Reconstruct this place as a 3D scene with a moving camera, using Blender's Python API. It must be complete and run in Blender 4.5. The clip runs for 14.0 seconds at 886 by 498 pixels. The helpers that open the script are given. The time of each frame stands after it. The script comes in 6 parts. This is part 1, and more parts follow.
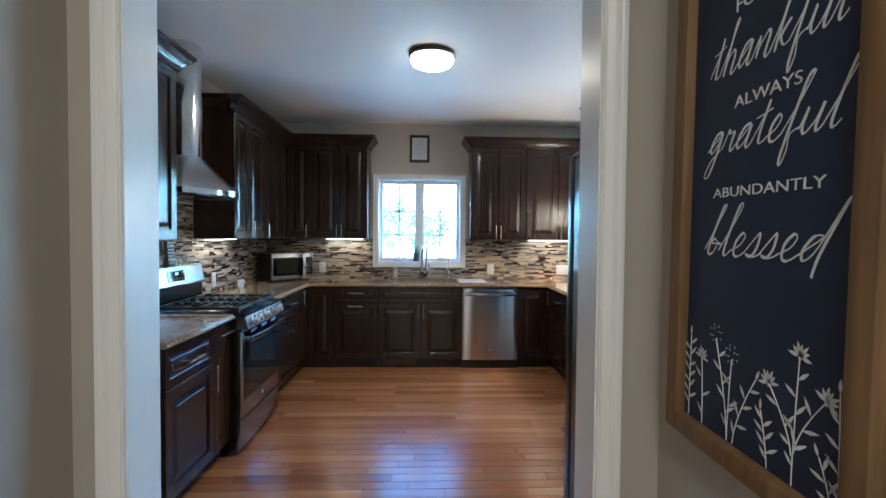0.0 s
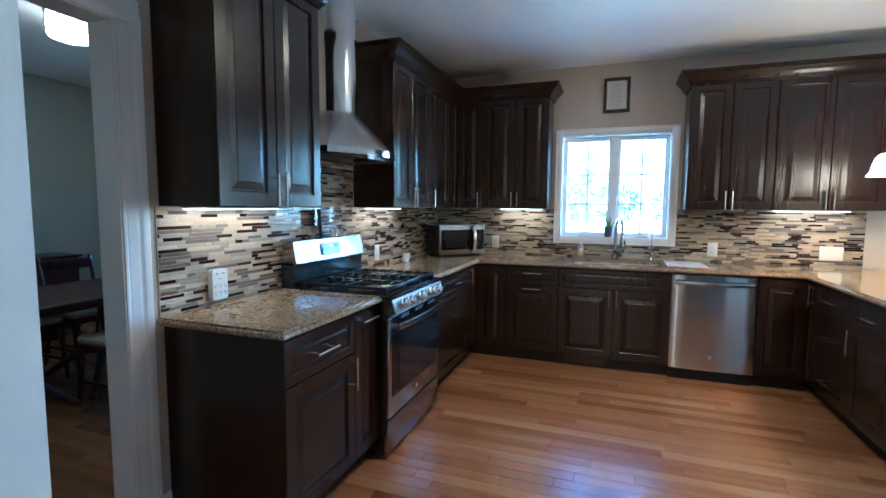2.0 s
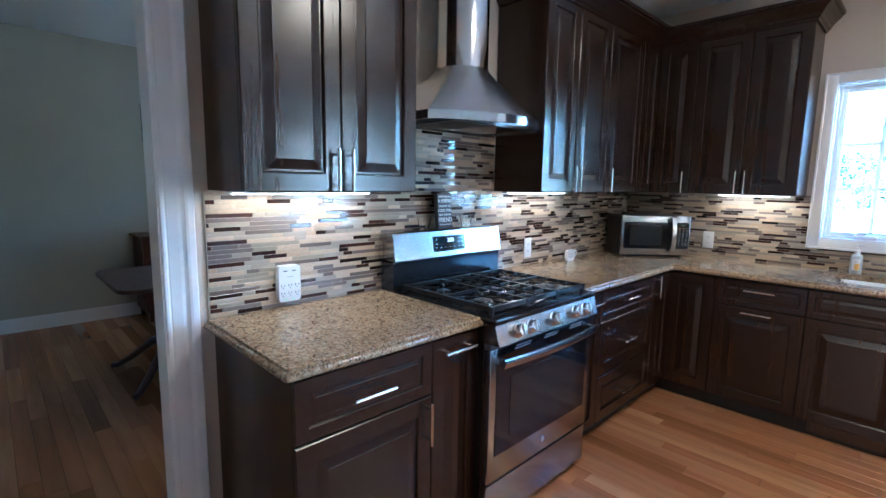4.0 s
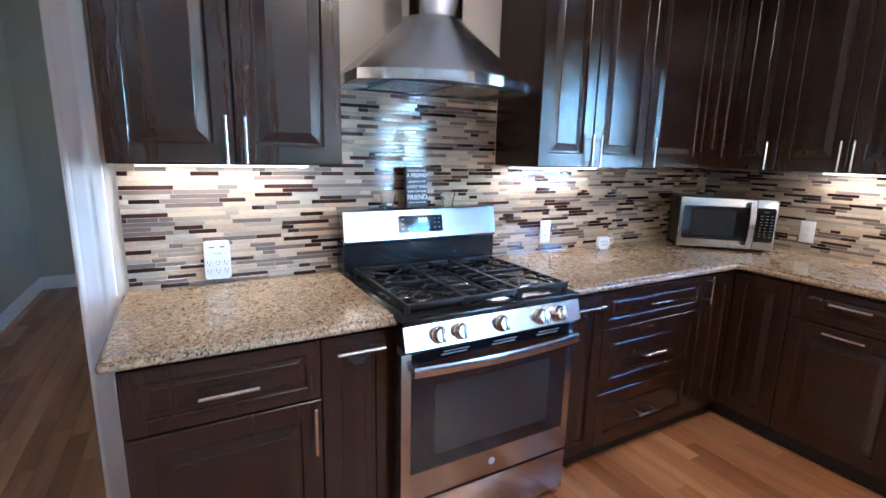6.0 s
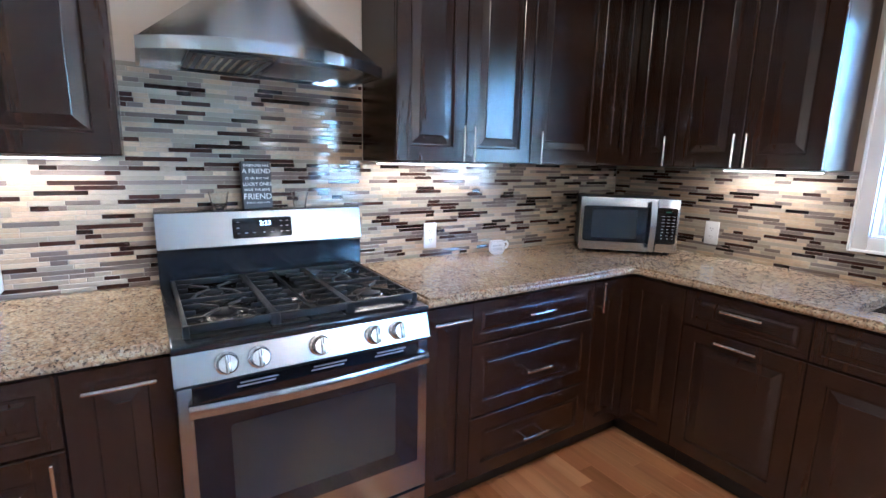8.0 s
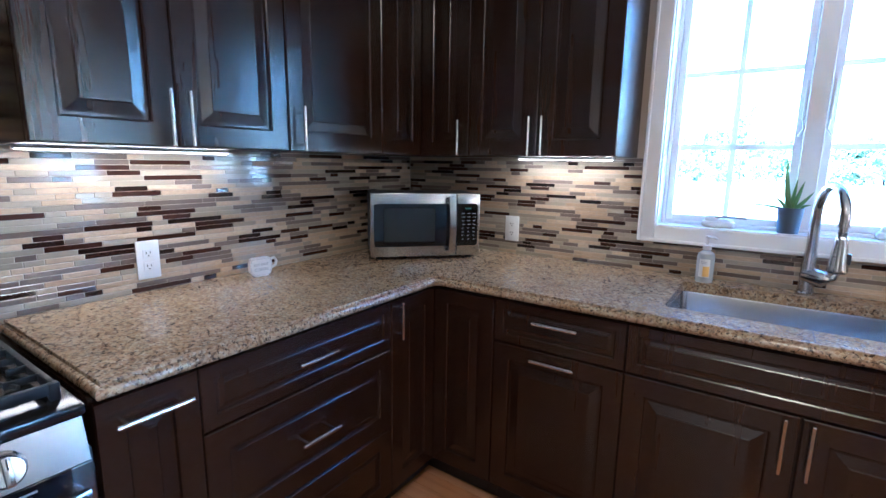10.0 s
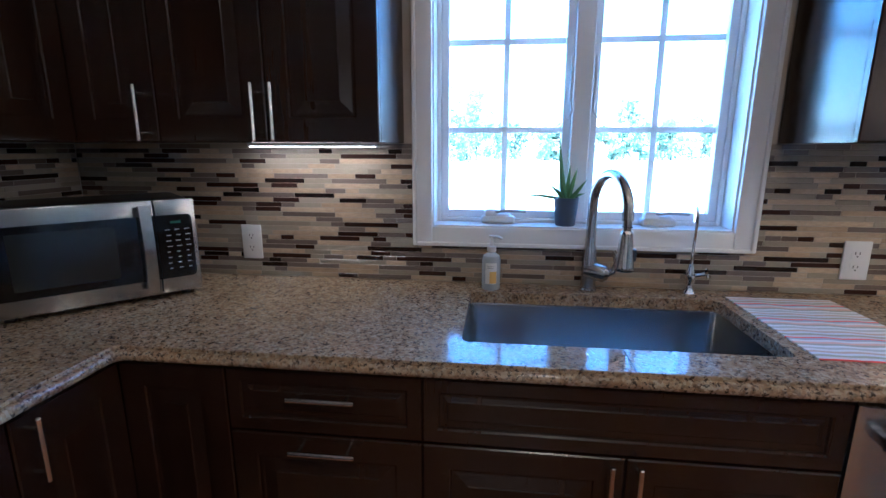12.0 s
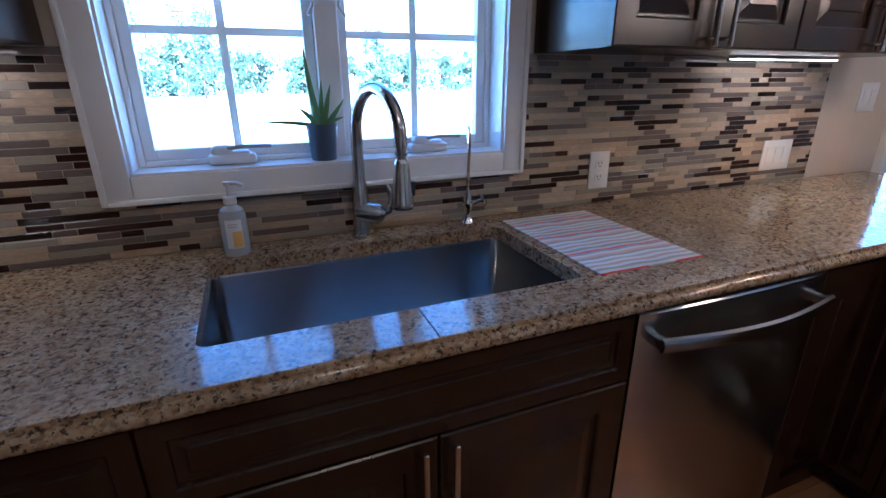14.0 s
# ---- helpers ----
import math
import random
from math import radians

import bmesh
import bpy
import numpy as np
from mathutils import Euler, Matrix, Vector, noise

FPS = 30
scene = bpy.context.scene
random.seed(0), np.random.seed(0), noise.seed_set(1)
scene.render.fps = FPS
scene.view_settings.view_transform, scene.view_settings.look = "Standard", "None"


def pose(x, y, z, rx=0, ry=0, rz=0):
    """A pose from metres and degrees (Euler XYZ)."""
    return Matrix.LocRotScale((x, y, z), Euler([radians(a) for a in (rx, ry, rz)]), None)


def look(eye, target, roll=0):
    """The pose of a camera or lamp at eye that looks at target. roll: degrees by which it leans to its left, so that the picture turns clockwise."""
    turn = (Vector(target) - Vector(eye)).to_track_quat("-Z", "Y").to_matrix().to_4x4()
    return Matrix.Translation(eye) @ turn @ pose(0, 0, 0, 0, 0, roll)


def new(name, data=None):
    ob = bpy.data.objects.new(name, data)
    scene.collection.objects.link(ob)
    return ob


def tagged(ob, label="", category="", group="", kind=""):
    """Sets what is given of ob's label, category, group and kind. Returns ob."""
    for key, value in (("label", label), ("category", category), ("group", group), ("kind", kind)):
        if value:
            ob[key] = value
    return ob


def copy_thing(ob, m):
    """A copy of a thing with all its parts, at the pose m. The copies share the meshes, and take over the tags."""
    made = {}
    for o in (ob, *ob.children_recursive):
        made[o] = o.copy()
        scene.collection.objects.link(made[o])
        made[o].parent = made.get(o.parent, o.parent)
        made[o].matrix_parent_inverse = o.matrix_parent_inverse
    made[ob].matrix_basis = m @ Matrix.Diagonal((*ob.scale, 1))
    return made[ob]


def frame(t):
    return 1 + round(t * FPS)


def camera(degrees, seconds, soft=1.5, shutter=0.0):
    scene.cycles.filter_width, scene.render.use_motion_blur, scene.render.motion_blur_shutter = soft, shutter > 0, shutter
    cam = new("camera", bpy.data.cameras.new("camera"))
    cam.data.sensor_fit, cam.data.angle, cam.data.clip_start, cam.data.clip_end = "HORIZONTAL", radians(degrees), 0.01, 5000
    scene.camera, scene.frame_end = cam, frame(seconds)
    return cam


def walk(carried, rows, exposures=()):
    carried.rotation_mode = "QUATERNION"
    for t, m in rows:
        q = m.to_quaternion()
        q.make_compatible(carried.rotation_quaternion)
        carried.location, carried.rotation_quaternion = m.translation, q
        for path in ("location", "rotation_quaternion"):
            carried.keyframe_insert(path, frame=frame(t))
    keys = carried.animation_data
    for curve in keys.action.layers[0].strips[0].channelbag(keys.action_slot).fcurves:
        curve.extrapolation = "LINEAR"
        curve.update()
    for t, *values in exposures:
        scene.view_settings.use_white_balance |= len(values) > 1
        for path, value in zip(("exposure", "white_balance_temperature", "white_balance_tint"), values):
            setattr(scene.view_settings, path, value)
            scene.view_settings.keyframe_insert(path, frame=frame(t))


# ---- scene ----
import itertools

cam = camera(86.6, 14.0)
METRES, EYE, TILT, LEAN, TURN = 4.44, 1.43, 0.0, 0.0, -3.2
PATH = [
    (0, (0.155, -0.268, 1.427), (0.234, 1.73, 1.369), 0.5),
    (0.5, (0.187, -0.088, 1.421), (-0.01, 1.9, 1.333), 0.3),
    (1, (0.224, 0.102, 1.409), (-0.15, 2.063, 1.289), 0.4),
    (1.5, (0.152, 0.323, 1.393), (-0.376, 2.246, 1.24), 0.6),
    (2, (0.103, 0.541, 1.388), (-0.575, 2.415, 1.212), 0.4),
    (2.5, (0.099, 0.788, 1.392), (-0.802, 2.563, 1.2), 0.3),
    (3, (0.09, 0.988, 1.397), (-1.024, 2.637, 1.195), 0.5),
    (3.5, (0.072, 1.209, 1.406), (-1.2, 2.736, 1.177), 0.7),
    (5.8, (0.289, 2.128, 1.448), (-1.428, 3.074, 1.049), 1.3),
    (6, (0.294, 2.193, 1.435), (-1.422, 3.14, 1.037), 1.3),
    (6.5, (0.344, 2.348, 1.43), (-1.372, 3.297, 1.034), 1.0),
    (7, (0.362, 2.468, 1.417), (-1.354, 3.418, 1.028), 1.3),
    (9.5, (0.078, 3.133, 1.359), (-1.237, 4.598, 1.006), 0.6),
    (10, (-0.012, 3.23, 1.351), (-1.129, 4.85, 0.993), 0.8),
    (10.5, (-0.127, 3.315, 1.351), (-1.012, 5.073, 0.99), 0.6),
    (11, (-0.2, 3.418, 1.344), (-0.825, 5.281, 0.973), 0.2),
    (11.5, (-0.179, 3.6, 1.355), (-0.609, 5.514, 0.963), -0.0),
    (12, (-0.172, 3.76, 1.372), (-0.397, 5.702, 0.949), 0.1),
    (12.5, (-0.193, 3.917, 1.366), (-0.209, 5.866, 0.916), 0.1),
    (13, (-0.198, 4.038, 1.347), (0.053, 5.952, 0.827), -0.2),
    (13.5, (-0.162, 4.075, 1.32), (0.32, 5.921, 0.721), -0.5),
    (14, (-0.124, 4.069, 1.316), (0.577, 5.814, 0.637), -0.3),
]
EXPOSURES = [(0.0, 4.4, 4200, -8), (1.0, 4.4, 4150, -8), (2.0, 4.5, 4050, -9), (3.5, 4.83, 4050, -4), (6.5, 5.36, 4300, 3), (9.5, 4.96, 4120, 2), (11.0, 4.4, 4100, 2), (12.5, 3.53, 4150, 5), (13.5, 3.25, 4200, 8), (14.0, 3.25, 4200, 8)]
walk(cam, [(t, look(eye, target, roll)) for t, eye, target, roll in PATH], EXPOSURES)


# ---- daylight and lamps ----
world = bpy.data.worlds.new("sky")
scene.world = world
world.use_nodes = True
wn = world.node_tree.nodes
sky = wn.new("ShaderNodeTexSky")
sky.sky_type, sky.sun_disc = "NISHITA", False
sky.sun_elevation, sky.sun_rotation = radians(52), radians(205)
sky.ozone_density, sky.dust_density = 3.0, 0.4
world.node_tree.links.new(sky.outputs[0], wn["Background"].inputs[0])
wn["Background"].inputs[1].default_value = 0.15


def lamp(name, kind, m, energy, color=(1, 1, 1), **settings):
    data = bpy.data.lights.new(name, kind)
    data.energy, data.color = energy, color
    for key, value in settings.items():
        if key == "size":
            data.size = value
        elif key == "size_y":
            data.shape, data.size_y = "RECTANGLE", value
        elif key == "angle":
            data.angle = value
        elif key == "soft":
            data.shadow_soft_size = value
        elif key == "spread":
            data.spread = value
    ob = new(name, data)
    ob.matrix_world = m
    return ob


SUN_AT = (-0.26 * 100, -0.56 * 100, 0.79 * 100)
lamp("sun", "SUN", look(SUN_AT, (0, 0, 0)), 5.0, (1, 0.95, 0.88), angle=radians(0.5))
SKYBLUE = (0.62, 0.80, 1.0)
# Unseen warm fill at the hall's far end, added to light walls and trim.
lamp("foyer_fill", "AREA", look((0.05, -3.45, 1.4), (0.05, 0.0, 1.3)), 0.85, (1.0, 0.70, 0.45), size=1.15, size_y=2.3)
# Overhead fill added to brighten the hall and its sign; no fixture hangs here.
lamp("hall_fill", "AREA", pose(0.05, -1.1, 2.66), 1.35, (1.0, 0.70, 0.45), size=0.35)
lamp("kitchen_ceiling_glow", "AREA", pose(0.2, 3.16, 2.622), 0.95, (1, 0.62, 0.33), size=0.30)
lamp("pendant_glow", "POINT", pose(1.79, 4.50, 1.66), 0.85, (1, 0.60, 0.32), soft=0.03)
lamp("pendant_glow_b", "POINT", pose(1.79, 3.94, 1.66), 0.85, (1, 0.60, 0.32), soft=0.03)
lamp("dining_glow", "POINT", pose(-3.50, 2.86, 2.50), 0.22, (1, 0.80, 0.6), soft=0.1)


# ---- materials ----
def mat(name, color, rough=0.5, metal=0.0, build=None, **more):
    m = bpy.data.materials.new(name)
    m.use_nodes = True
    b = m.node_tree.nodes["Principled BSDF"]
    b.inputs["Base Color"].default_value = (*color, 1)
    b.inputs["Roughness"].default_value, b.inputs["Metallic"].default_value = rough, metal
    for key, value in more.items():
        b.inputs[key.replace("_", " ")].default_value = value
    if build:
        build(m.node_tree, b)
    return m


def node(tree, kind, **values):
    n = tree.nodes.new(kind)
    for key, value in values.items():
        n.inputs[key.replace("_", " ")].default_value = value
    return n


def coords(tree, scale=(1, 1, 1), kind="Object"):
    tc, mp = tree.nodes.new("ShaderNodeTexCoord"), tree.nodes.new("ShaderNodeMapping")
    mp.inputs["Scale"].default_value = scale
    tree.links.new(tc.outputs[kind], mp.inputs[0])
    return mp.outputs[0]


def world_coords(tree, scale=(1, 1, 1)):
    g, mp = tree.nodes.new("ShaderNodeNewGeometry"), tree.nodes.new("ShaderNodeMapping")
    mp.inputs["Scale"].default_value = scale
    tree.links.new(g.outputs["Position"], mp.inputs[0])
    return mp.outputs[0]


def ramp(tree, source, stops, mode="LINEAR"):
    r = tree.nodes.new("ShaderNodeValToRGB")
    r.color_ramp.interpolation = mode
    while len(r.color_ramp.elements) < len(stops):
        r.color_ramp.elements.new(0.5)
    for e, (p, c) in zip(r.color_ramp.elements, stops):
        e.position, e.color = p, (*c, 1) if len(c) == 3 else (c[0], c[0], c[0], 1)
    tree.links.new(source, r.inputs[0])
    return r.outputs[0]


def mix(tree, fac, a, b, mode="MIX"):
    n = tree.nodes.new("ShaderNodeMix")
    n.data_type, n.blend_type = "RGBA", mode
    for i, v in ((0, fac), (6, a), (7, b)):
        if hasattr(v, "links"):
            tree.links.new(v, n.inputs[i])
        else:
            n.inputs[i].default_value = v if i == 0 else (*v, 1)
    return n.outputs[2]


def noise_of(tree, vector, scale, detail=4, rough=0.55):
    n = node(tree, "ShaderNodeTexNoise", Scale=scale, Detail=detail, Roughness=rough)
    tree.links.new(vector, n.inputs["Vector"])
    return n.outputs["Fac"]


def bump(tree, b, height, strength, distance):
    n = node(tree, "ShaderNodeBump", Strength=strength, Distance=distance)
    tree.links.new(height, n.inputs["Height"])
    tree.links.new(n.outputs[0], b.inputs["Normal"])


def paint(color, spread=0.04, fine=220, strength=0.12):
    def build(tree, b):
        v = world_coords(tree)
        n = noise_of(tree, v, 1.3, 3)
        lo, hi = [tuple(min(1, c * (1 + s)) for c in color) for s in (-spread, spread)]
        tree.links.new(ramp(tree, n, [(0.3, lo), (0.7, hi)]), b.inputs["Base Color"])
        bump(tree, b, noise_of(tree, v, fine, 2), strength, 0.001)
    return build


def wood_build(dark, light, grain=(40, 40, 3), bumps=0.08, rough=(0.28, 0.42)):
    def build(tree, b):
        v = coords(tree, grain)
        n = noise_of(tree, v, 1.0, 6, 0.6)
        n2 = noise_of(tree, coords(tree), 1.7, 3)
        c = ramp(tree, n, [(0.3, dark), (0.72, light)])
        c = mix(tree, 0.5, c, ramp(tree, n2, [(0.3, (0.75,)), (0.7, (1.15,))]), "MULTIPLY")
        tree.links.new(c, b.inputs["Base Color"])
        tree.links.new(ramp(tree, n, [(0.2, (rough[0],)), (0.8, (rough[1],))]), b.inputs["Roughness"])
        bump(tree, b, n, bumps, 0.001)
    return build


def plank_build(tree, b):
    info = tree.nodes.new("ShaderNodeObjectInfo")
    geo = tree.nodes.new("ShaderNodeNewGeometry")
    add = tree.nodes.new("ShaderNodeMath")
    add.operation = "ADD"
    tree.links.new(info.outputs["Random"], add.inputs[0])
    tree.links.new(geo.outputs["Random Per Island"], add.inputs[1])
    fr = tree.nodes.new("ShaderNodeMath")
    fr.operation = "FRACT"
    tree.links.new(add.outputs[0], fr.inputs[0])
    base = ramp(tree, fr.outputs[0], [(0, (0.19, 0.072, 0.024)), (0.22, (0.34, 0.158, 0.062)), (0.45, (0.27, 0.112, 0.040)), (0.7, (0.41, 0.212, 0.092)), (0.85, (0.33, 0.150, 0.056)), (1, (0.21, 0.084, 0.028))])
    off = tree.nodes.new("ShaderNodeCombineXYZ")
    mul = tree.nodes.new("ShaderNodeMath")
    mul.operation = "MULTIPLY"
    mul.inputs[1].default_value = 37.0
    tree.links.new(fr.outputs[0], mul.inputs[0])
    tree.links.new(mul.outputs[0], off.inputs[2])
    vadd = tree.nodes.new("ShaderNodeVectorMath")
    tree.links.new(world_coords(tree, (0.9, 13, 1)), vadd.inputs[0])
    tree.links.new(off.outputs[0], vadd.inputs[1])
    n = noise_of(tree, vadd.outputs[0], 1.0, 5, 0.6)
    c = mix(tree, 0.8, base, ramp(tree, n, [(0.30, (0.66,)), (0.5, (1.0,)), (0.70, (1.22,))]), "MULTIPLY")
    tree.links.new(c, b.inputs["Base Color"])
    tree.links.new(ramp(tree, n, [(0.2, (0.235,)), (0.8, (0.28,))]), b.inputs["Roughness"])
    bump(tree, b, n, 0.02, 0.001)


def granite_build(tree, b):
    v = world_coords(tree)
    warp = tree.nodes.new("ShaderNodeVectorMath")
    wn_ = node(tree, "ShaderNodeTexNoise", Scale=24.0, Detail=3.0)
    tree.links.new(v, wn_.inputs["Vector"])
    sc = tree.nodes.new("ShaderNodeVectorMath")
    sc.operation = "SCALE"
    sc.inputs["Scale"].default_value = 0.012
    tree.links.new(wn_.outputs["Color"], sc.inputs[0])
    tree.links.new(v, warp.inputs[0])
    tree.links.new(sc.outputs[0], warp.inputs[1])
    vor = node(tree, "ShaderNodeTexVoronoi", Scale=155.0, Randomness=1.0)
    tree.links.new(warp.outputs[0], vor.inputs["Vector"])
    sep = tree.nodes.new("ShaderNodeSeparateColor")
    tree.links.new(vor.outputs["Color"], sep.inputs[0])
    cell = ramp(tree, sep.outputs[0], [(0.0, (0.028, 0.026, 0.025)), (0.14, (0.16, 0.098, 0.050)), (0.30, (0.31, 0.205, 0.108)), (0.58, (0.40, 0.300, 0.175)), (0.85, (0.455, 0.395, 0.285))], "CONSTANT")
    n = noise_of(tree, v, 52, 6, 0.7)
    c = mix(tree, 0.55, cell, ramp(tree, n, [(0.33, (0.07, 0.052, 0.04)), (0.44, (0.30, 0.200, 0.105)), (0.62, (0.44, 0.365, 0.24))]))
    n2 = noise_of(tree, v, 112, 5, 0.62)
    c = mix(tree, ramp(tree, n2, [(0.56, (0.0,)), (0.615, (0.88,))]), c, (0.020, 0.017, 0.016))
    n3 = noise_of(tree, v, 7, 2)
    c = mix(tree, 0.5, c, ramp(tree, n3, [(0.3, (0.78,)), (0.7, (1.1,))]), "MULTIPLY")
    tree.links.new(c, b.inputs["Base Color"])
    tree.links.new(ramp(tree, n, [(0.3, (0.07,)), (0.7, (0.14,))]), b.inputs["Roughness"])


def steel_build(scale, lo=0.20, hi=0.34):
    def build(tree, b):
        n = noise_of(tree, coords(tree, scale), 1.0, 3)
        tree.links.new(ramp(tree, n, [(0.3, (lo,)), (0.7, (hi,))]), b.inputs["Roughness"])
    return build


def tile_build(c0, c1, streak, rough):
    def build(tree, b):
        info, geo = tree.nodes.new("ShaderNodeObjectInfo"), tree.nodes.new("ShaderNodeNewGeometry")
        add = tree.nodes.new("ShaderNodeMath")
        add.operation = "ADD"
        tree.links.new(info.outputs["Random"], add.inputs[0])
        tree.links.new(geo.outputs["Random Per Island"], add.inputs[1])
        fr = tree.nodes.new("ShaderNodeMath")
        fr.operation = "FRACT"
        tree.links.new(add.outputs[0], fr.inputs[0])
        base = ramp(tree, fr.outputs[0], [(0, c0), (1, c1)])
        n = noise_of(tree, world_coords(tree, (60, 60, 240)), 1.0, 3)
        c = mix(tree, streak, base, ramp(tree, n, [(0.3, (0.7,)), (0.7, (1.2,))]), "MULTIPLY")
        tree.links.new(c, b.inputs["Base Color"])
        b.inputs["Roughness"].default_value = rough
    return build


def leaf_build(c0, c1):
    def build(tree, b):
        geo = tree.nodes.new("ShaderNodeNewGeometry")
        tree.links.new(ramp(tree, geo.outputs["Random Per Island"], [(0, c0), (1, c1)]), b.inputs["Base Color"])
    return build


def ground_build(tree, b):
    v = world_coords(tree)
    n = noise_of(tree, v, 0.08, 5)
    n2 = noise_of(tree, v, 3, 5)
    c = ramp(tree, n, [(0.35, (0.36, 0.39, 0.33)), (0.6, (0.50, 0.52, 0.48))])
    tree.links.new(mix(tree, 0.6, c, ramp(tree, n2, [(0.3, (0.7,)), (0.7, (1.2,))]), "MULTIPLY"), b.inputs["Base Color"])


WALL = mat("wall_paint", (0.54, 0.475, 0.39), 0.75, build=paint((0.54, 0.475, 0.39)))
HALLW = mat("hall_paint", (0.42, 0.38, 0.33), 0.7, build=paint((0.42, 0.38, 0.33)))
DININGW = mat("dining_paint", (0.44, 0.42, 0.34), 0.75, build=paint((0.44, 0.42, 0.34)))
CEIL = mat("ceiling_paint", (0.90, 0.90, 0.90), 0.6, build=paint((0.90, 0.90, 0.90), 0.02, 120, 0.2))
TRIM = mat("white_trim_paint", (0.80, 0.79, 0.77), 0.32, build=paint((0.80, 0.79, 0.77), 0.02, 60, 0.05))
MUNTIN = mat("white_grille_bar", (0.88, 0.90, 0.92), 0.8, Transmission_Weight=0.15, IOR=1.2)
VINYL = mat("white_vinyl", (0.88, 0.89, 0.90), 0.25)
ESP = mat("espresso_cabinet", (0.03, 0.015, 0.01), 0.25, build=wood_build((0.0155, 0.0071, 0.0040), (0.029, 0.0136, 0.0072), (26, 26, 1.6), 0.0, (0.232, 0.250)))
KICK = mat("dark_kick", (0.012, 0.008, 0.006), 0.5, build=paint((0.012, 0.008, 0.006), 0.2))
GRANITE = mat("speckled_granite", (0.4, 0.3, 0.2), 0.1, build=granite_build)
STEEL = mat("brushed_steel", (0.42, 0.418, 0.415), 0.27, 1.0, steel_build((3, 3, 400), 0.20, 0.25))
STEELV = mat("vertical_brushed_steel", (0.62, 0.62, 0.62), 0.27, 1.0, steel_build((400, 400, 3), 0.22, 0.28))
POLISHED = mat("polished_chimney_steel", (0.60, 0.60, 0.60), 0.15, 1.0, steel_build((400, 400, 3), 0.10, 0.14))


def brushed_down(tree, b):
    t = tree.nodes.new("ShaderNodeTangent")
    t.direction_type, t.axis = "RADIAL", "X"
    tree.links.new(t.outputs[0], b.inputs["Tangent"])
    n = noise_of(tree, coords(tree, (3, 3, 400)), 1.0, 3)
    tree.links.new(ramp(tree, n, [(0.3, (0.17,)), (0.7, (0.21,))]), b.inputs["Roughness"])


STEELD = mat("door_brushed_steel", (0.58, 0.58, 0.585), 0.30, 1.0, brushed_down, Anisotropic=0.88)

SINKS = mat("satin_sink_steel", (0.33, 0.325, 0.315), 0.30, 1.0, brushed_down, Anisotropic=0.8)
NICKEL = mat("brushed_nickel", (0.66, 0.64, 0.61), 0.25, 1.0)
FAUCET = mat("faucet_nickel", (0.50, 0.49, 0.47), 0.22, 1.0)
CHROME = mat("chrome", (0.80, 0.80, 0.81), 0.06, 1.0)
BLACKG = mat("black_glass", (0.008, 0.008, 0.009), 0.06)
OVENG = mat("oven_window_glass", (0.022, 0.022, 0.020), 0.08)
ENAMEL = mat("black_enamel", (0.012, 0.013, 0.015), 0.16)
IRON = mat("cast_iron", (0.008, 0.0088, 0.0105), 0.42, build=paint((0.008, 0.0088, 0.0105), 0.2, 400, 0.3), Specular_IOR_Level=0.32)
BLACKP = mat("black_plastic", (0.015, 0.015, 0.016), 0.35)
FRIDGE = mat("fridge_side", (0.018, 0.022, 0.024), 0.28)
WHITEP = mat("white_plastic", (0.70, 0.70, 0.69), 0.3)
GREYP = mat("grey_plastic", (0.35, 0.36, 0.38), 0.4)
GROUT = mat("grout", (0.37, 0.33, 0.27), 0.85, build=paint((0.37, 0.33, 0.27), 0.1))
TILES = [
    mat("tile_travertine", (0.5, 0.4, 0.3), 0.45, build=tile_build((0.36, 0.265, 0.165), (0.48, 0.37, 0.25), 0.6, 0.40)),
    mat("tile_pale_glass", (0.5, 0.5, 0.45), 0.1, build=tile_build((0.26, 0.228, 0.172), (0.36, 0.32, 0.25), 0.2, 0.09)),
    mat("tile_taupe_glass", (0.2, 0.16, 0.13), 0.1, build=tile_build((0.120, 0.096, 0.080), (0.185, 0.150, 0.128), 0.3, 0.09)),
    mat("tile_brown_glass", (0.05, 0.02, 0.015), 0.1, build=tile_build((0.016, 0.0085, 0.0065), (0.040, 0.016, 0.011), 0.3, 0.06)),
]
PLANK = mat("plank_oak", (0.35, 0.15, 0.06), 0.35, build=plank_build)
DARKWOOD = mat("dark_mahogany", (0.05, 0.015, 0.01), 0.22, build=wood_build((0.028, 0.009, 0.006), (0.075, 0.022, 0.014), (25, 25, 4)))
CUSHION = mat("cream_cushion_fabric", (0.5, 0.47, 0.40), 0.9, build=paint((0.5, 0.47, 0.40), 0.1, 500, 0.4))
FRAMEW = mat("sign_frame_wood", (0.30, 0.18, 0.09), 0.55, build=wood_build((0.10, 0.058, 0.020), (0.25, 0.150, 0.060), (34, 34, 2.5), 0.2, (0.5, 0.65)))
NAVY = mat("navy_board", (0.012, 0.022, 0.06), 0.6, build=paint((0.012, 0.022, 0.06), 0.15))
LETTER = mat("white_lettering", (0.72, 0.73, 0.74), 0.6)
DARKINK = mat("dark_lettering", (0.05, 0.055, 0.06), 0.6)
PAPER = mat("paper", (0.70, 0.71, 0.70), 0.7)
SIGNINK = mat("sign_lettering", (0.13, 0.15, 0.17), 0.7)
GREYINK = mat("grey_lettering", (0.35, 0.36, 0.37), 0.7)
CERTF = mat("certificate_frame", (0.035, 0.018, 0.012), 0.35)
POT = mat("blue_grey_pot", (0.10, 0.13, 0.17), 0.5, build=paint((0.10, 0.13, 0.17), 0.1))
